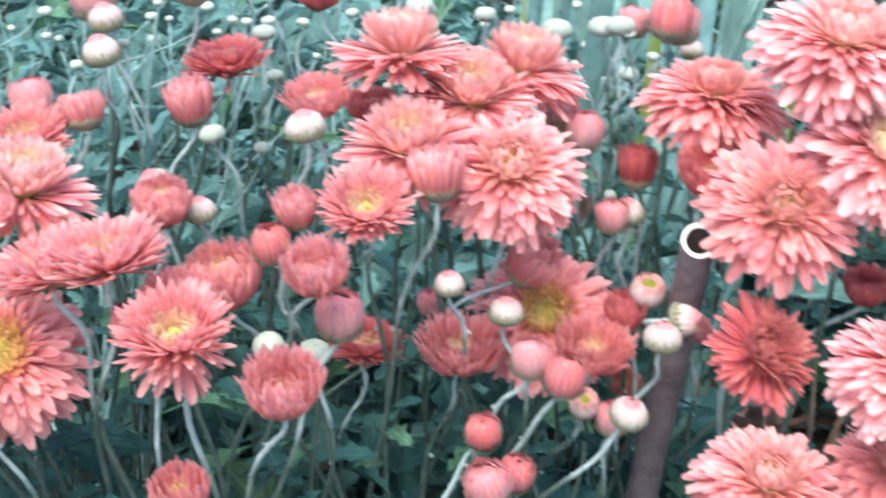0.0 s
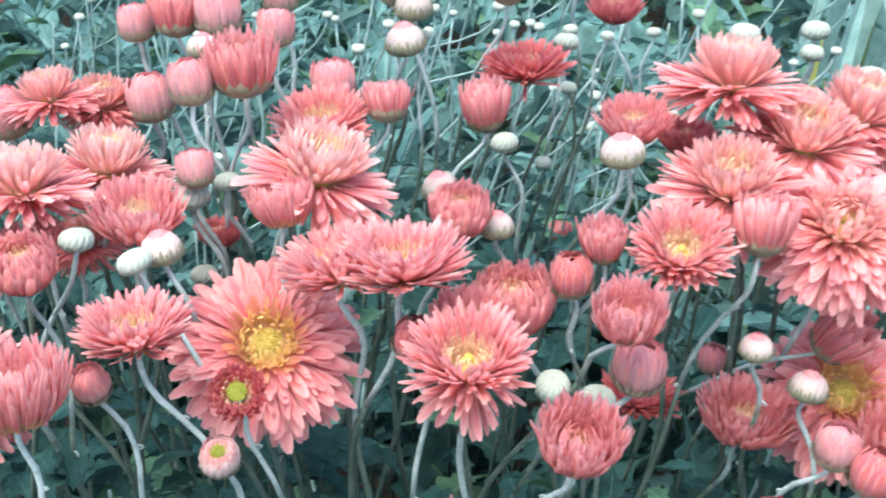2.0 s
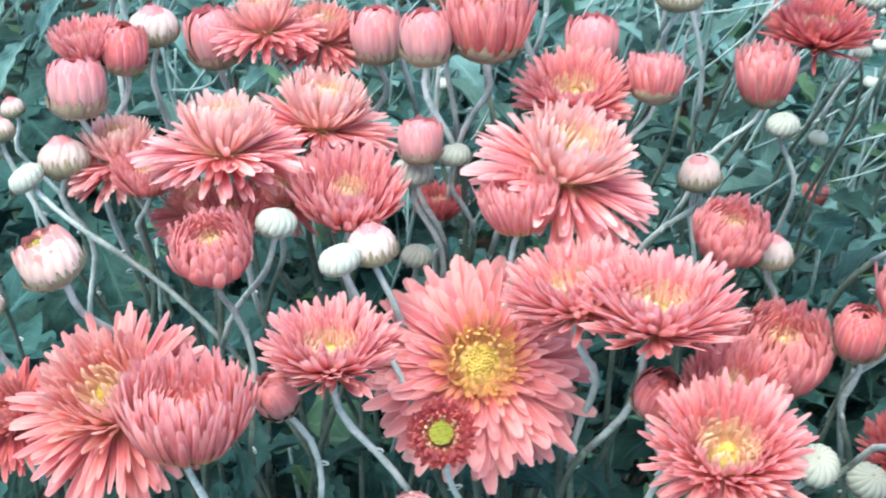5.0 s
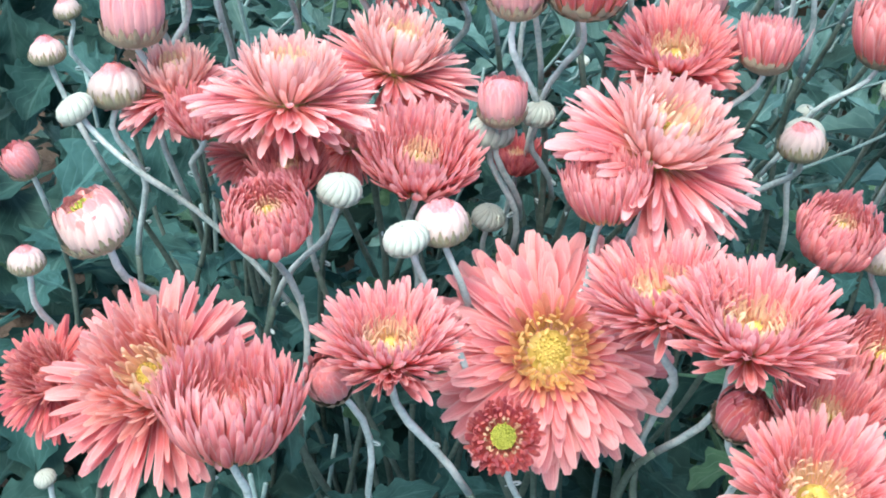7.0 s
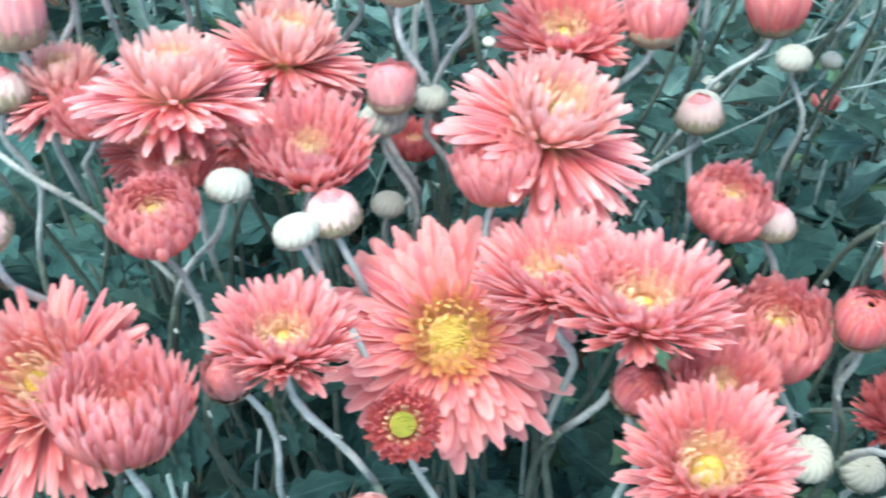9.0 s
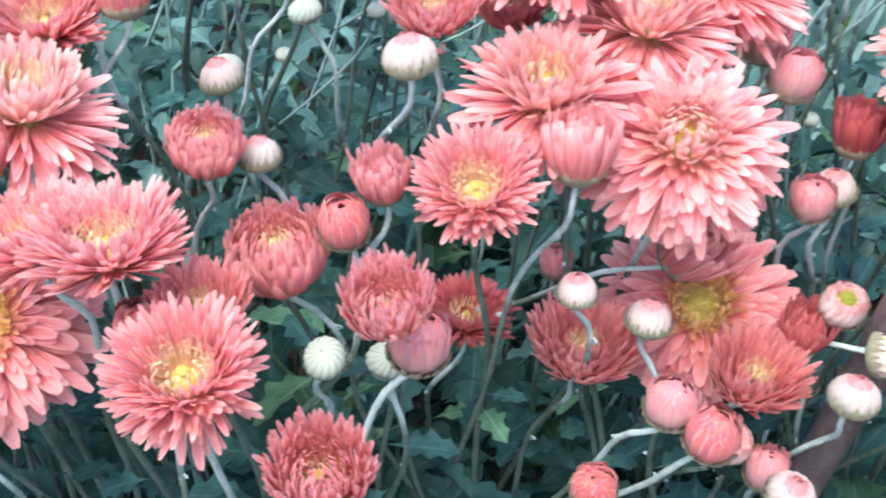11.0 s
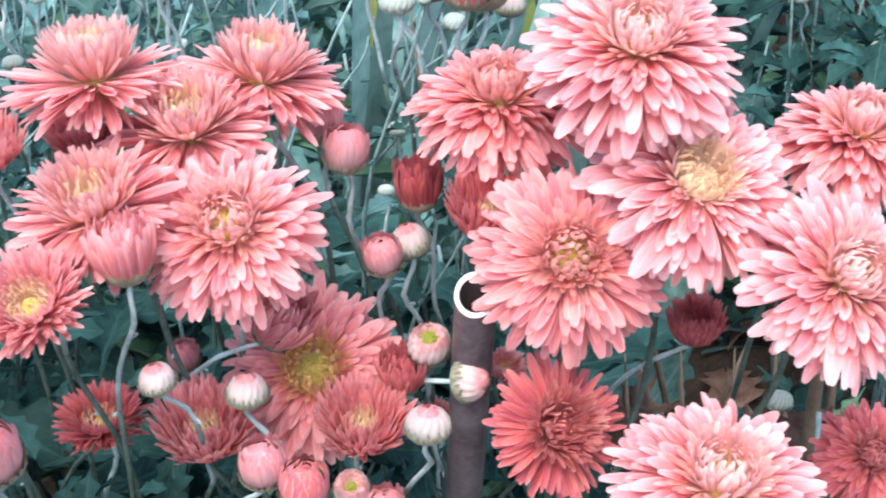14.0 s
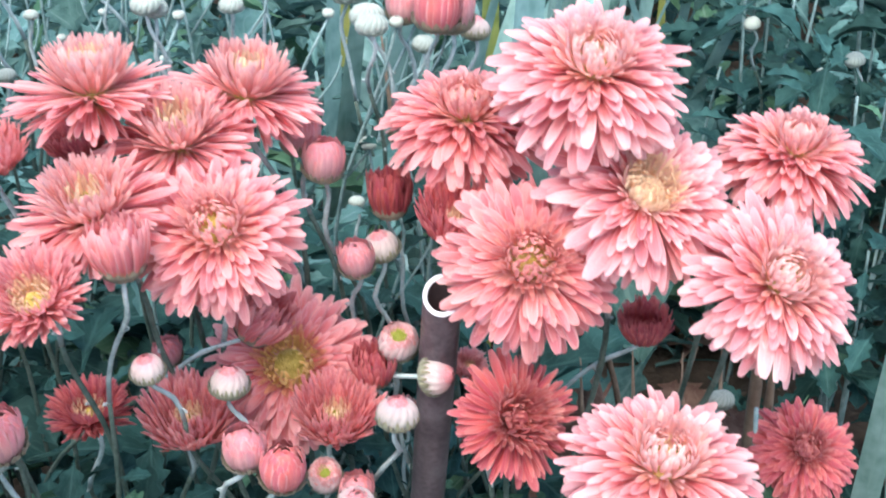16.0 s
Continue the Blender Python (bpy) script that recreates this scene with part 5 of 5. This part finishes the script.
bud("g", (-0.213, 0.525, 0.647), 0.0058, (-0.19, 0.15, 0.97))
bud("g", (-0.222, 0.509, 0.646), 0.0073, (-0.19, 0.15, 0.97))
bud("g", (-0.219, 0.511, 0.609), 0.0058, (-0.07, 0.12, 0.99), 0.01)
bloom("half", "pink", (-0.231, 0.478, 0.650), 0.0190, (0.06, -0.08, 0.99))
bloom("half", "coral", (-0.265, 0.459, 0.643), 0.0125, (-0.12, -0.00, 0.99))
bloom("globe", "coral", (-0.252, 0.429, 0.653), 0.0120, (-0.02, -0.18, 0.98), 0.01)
bud("g", (-0.242, 0.450, 0.654), 0.0065, (-0.11, 0.20, 0.97), -0.045)
bud("g", (-0.217, 0.445, 0.652), 0.0064, (-0.39, -0.01, 0.92), 0.03)
bud("w", (-0.212, 0.457, 0.652), 0.0078, (-0.24, 0.13, 0.96), 0.02)
bud("y", (-0.287, 0.397, 0.658), 0.0099, (-0.45, -0.10, 0.89), 0.03)
bud("w", (-0.342, 0.471, 0.634), 0.0087, (-0.28, 0.22, 0.94), -0.01)
bud("g", (-0.345, 0.454, 0.634), 0.0063, (-0.58, -0.16, 0.80), 0.07)
bloom("open", "pale", (-0.275, 0.473, 0.660), 0.0298, (-0.12, 0.22, 0.97))
bloom("open", "pale", (-0.264, 0.521, 0.648), 0.0300, (0.05, 0.20, 0.98))
bloom("open", "pale", (-0.329, 0.486, 0.631), 0.0245, (-0.20, 0.10, 0.97))
bloom("half", "coral", (-0.306, 0.471, 0.637), 0.0128, (-0.07, 0.02, 1.00))
bloom("open", "coral", (-0.304, 0.496, 0.609), 0.0185, (-0.12, -0.00, 0.99))
bloom("open", "coral", (-0.277, 0.516, 0.611), 0.0197, (-0.12, -0.00, 0.99))
bloom("half", "red", (-0.224, 0.541, 0.611), 0.0109, (-0.07, 0.12, 0.99))
bud("p", (-0.222, 0.415, 0.617), 0.0068, (-0.05, -0.33, 0.94))
bud("y", (-0.166, 0.395, 0.613), 0.0073, (0.05, -0.39, 0.92), 0.03)
bud("w", (-0.367, 0.467, 0.640), 0.0057, (-0.33, 0.20, 0.92), 0.02)
bud("g", (-0.279, 0.358, 0.594), 0.0031, (-0.27, -0.14, 0.95))
bud("p", (-0.340, 0.480, 0.658), 0.0103, (-0.19, 0.23, 0.96))
bud("w", (-0.308, 0.391, 0.637), 0.0049, (-0.28, 0.19, 0.94))
bud("w", (-0.429, 0.541, 0.593), 0.0053, (-0.30, -0.01, 0.96))
bud("p", (-0.396, 0.474, 0.573), 0.0067, (-0.28, -0.29, 0.91))
bloom("open", "pink", (-0.303, 0.547, 0.664), 0.0230, (-0.20, 0.10, 0.98))
bloom("open", "coral", (-0.288, 0.565, 0.656), 0.0215, (0.10, 0.02, 0.99))
bud("p", (-0.325, 0.545, 0.653), 0.0111, (-0.17, -0.06, 0.98))
bud("p", (-0.267, 0.570, 0.659), 0.0106, (-0.11, 0.06, 0.99))
bud("p", (-0.226, 0.523, 0.690), 0.0090, (-0.11, 0.06, 0.99))
bloom("cup", "coral", (-0.208, 0.533, 0.696), 0.0147, (-0.09, 0.02, 1.00))
bud("p", (-0.277, 0.582, 0.689), 0.0082, (-0.11, 0.06, 0.99))
bloom("cup", "coral", (-0.256, 0.579, 0.697), 0.0117, (-0.11, 0.06, 0.99))
bud("p", (-0.235, 0.576, 0.701), 0.0100, (-0.11, 0.06, 0.99))
bud("w", (-0.235, 0.558, 0.692), 0.0067, (-0.15, 0.19, 0.97))
bud("p", (-0.221, 0.616, 0.698), 0.0078, (-0.11, 0.06, 0.99))
bud("p", (-0.214, 0.590, 0.692), 0.0083, (-0.02, 0.11, 0.99))
bud("p", (-0.185, 0.583, 0.673), 0.0098, (-0.11, 0.06, 0.99))
bud("w", (-0.168, 0.658, 0.687), 0.0088, (-0.11, 0.06, 0.99))
bud("p", (-0.180, 0.680, 0.690), 0.0117, (-0.20, 0.04, 0.98))
bud("w", (-0.167, 0.639, 0.676), 0.0094, (-0.20, 0.04, 0.98), -0.03)
bud("g", (-0.165, 0.671, 0.668), 0.0038, (0.07, 0.18, 0.98))
bloom("barrel", "pink", (-0.126, 0.678, 0.698), 0.0122, (-0.11, 0.06, 0.99), -0.04)
bloom("half", "red", (-0.087, 0.893, 0.619), 0.0182, (-0.07, -0.03, 1.00))
bloom("eyed", "red", (-0.114, 0.688, 0.648), 0.0245, (-0.09, 0.10, 0.99), -0.05)
bloom("barrel", "pink", (-0.128, 0.651, 0.642), 0.0133, (-0.11, 0.06, 0.99), -0.05)
bud("p", (-0.391, 0.571, 0.671), 0.0093, (-0.11, 0.06, 0.99))
bud("p", (-0.377, 0.549, 0.669), 0.0095, (-0.20, 0.04, 0.98))
bud("w", (-0.343, 0.531, 0.660), 0.0091, (-0.11, 0.06, 0.99))
bloom("half", "coral", (-0.353, 0.504, 0.661), 0.0135, (-0.20, 0.04, 0.98))
bud("r", (-0.340, 0.508, 0.661), 0.0091, (-0.02, 0.11, 0.99))
bud("g", (-0.100, 0.731, 0.652), 0.0068, (-0.02, 0.11, 0.99))
bud("g", (-0.101, 0.754, 0.651), 0.0042, (-0.11, 0.06, 0.99))
bud("g", (-0.080, 0.751, 0.651), 0.0039, (0.07, 0.18, 0.98))
bud("g", (-0.098, 0.743, 0.621), 0.0051, (-0.02, 0.11, 0.99))
bud("g", (-0.102, 0.770, 0.677), 0.0087, (-0.02, 0.11, 0.99))
bud("g", (-0.058, 0.822, 0.632), 0.0043, (-0.11, 0.06, 0.99))
bloom("cup", "coral", (-0.104, 0.855, 0.470), 0.0081, (-0.11, 0.06, 0.99))
bud("w", (-0.054, 0.553, 0.673), 0.0085, (-0.15, 0.05, 0.99), -0.04)
bloom("half", "coral", (-0.052, 0.582, 0.672), 0.0157, (-0.04, -0.12, 0.99))
bloom("eyed", "red", (-0.374, 0.600, 0.680), 0.0205, (-0.08, 0.06, 1.00))
bloom("barrel", "pink", (-0.055, 0.518, 0.649), 0.0096, (-0.10, -0.05, 0.99))
bud("r", (-0.065, 0.506, 0.639), 0.0086, (-0.03, -0.13, 0.99))
bloom("vase", "pink", (-0.040, 0.459, 0.654), 0.0134, (-0.01, -0.20, 0.98), -0.05)
bud("p", (-0.034, 0.476, 0.622), 0.0098, (0.07, -0.09, 0.99), -0.04)
bud("g", (-0.048, 0.493, 0.593), 0.0068, (0.11, -0.24, 0.97))
bud("g", (-0.065, 0.478, 0.606), 0.0070, (-0.09, -0.29, 0.95))
bloom("vase", "pink", (-0.049, 0.417, 0.629), 0.0150, (0.06, -0.25, 0.97), -0.03)
bud("p", (-0.002, 0.595, 0.554), 0.0067, (-0.03, -0.13, 0.99))
bud("g", (-0.009, 0.705, 0.677), 0.0075, (-0.08, 0.06, 1.00))
bud("g", (0.032, 0.791, 0.655), 0.0079, (-0.08, 0.06, 1.00))
bud("g", (-0.139, 0.605, 0.621), 0.0072, (-0.08, 0.06, 1.00))
bud("r", (0.025, 0.484, 0.557), 0.0084, (0.02, -0.40, 0.92), -0.05)
bud("r", (0.039, 0.468, 0.547), 0.0085, (0.12, -0.39, 0.91))
bud("p", (0.027, 0.461, 0.546), 0.0102, (-0.08, -0.27, 0.96))
bloom("half", "salmon", (0.103, 0.611, 0.492), 0.0096, (0.02, -0.40, 0.92))
bud("w", (0.089, 0.489, 0.564), 0.0082, (0.12, -0.12, 0.99), -0.05)
bud("g", (0.076, 0.851, 0.610), 0.0102, (0.01, 0.07, 1.00))
bud("g", (0.094, 0.724, 0.657), 0.0086, (0.01, 0.07, 1.00))
bud("r", (0.129, 0.709, 0.667), 0.0121, (0.11, 0.08, 0.99))
bud("p", (0.112, 0.736, 0.655), 0.0087, (0.11, 0.08, 0.99))
bloom("cup", "coral", (-0.086, 0.395, 0.597), 0.0108, (0.02, -0.13, 0.99))
bloom("full", "pink", (0.148, 0.468, 0.545), 0.0345, (0.02, -0.22, 0.97))
bloom("full", "coral", (0.202, 0.469, 0.551), 0.0278, (0.02, -0.40, 0.92))
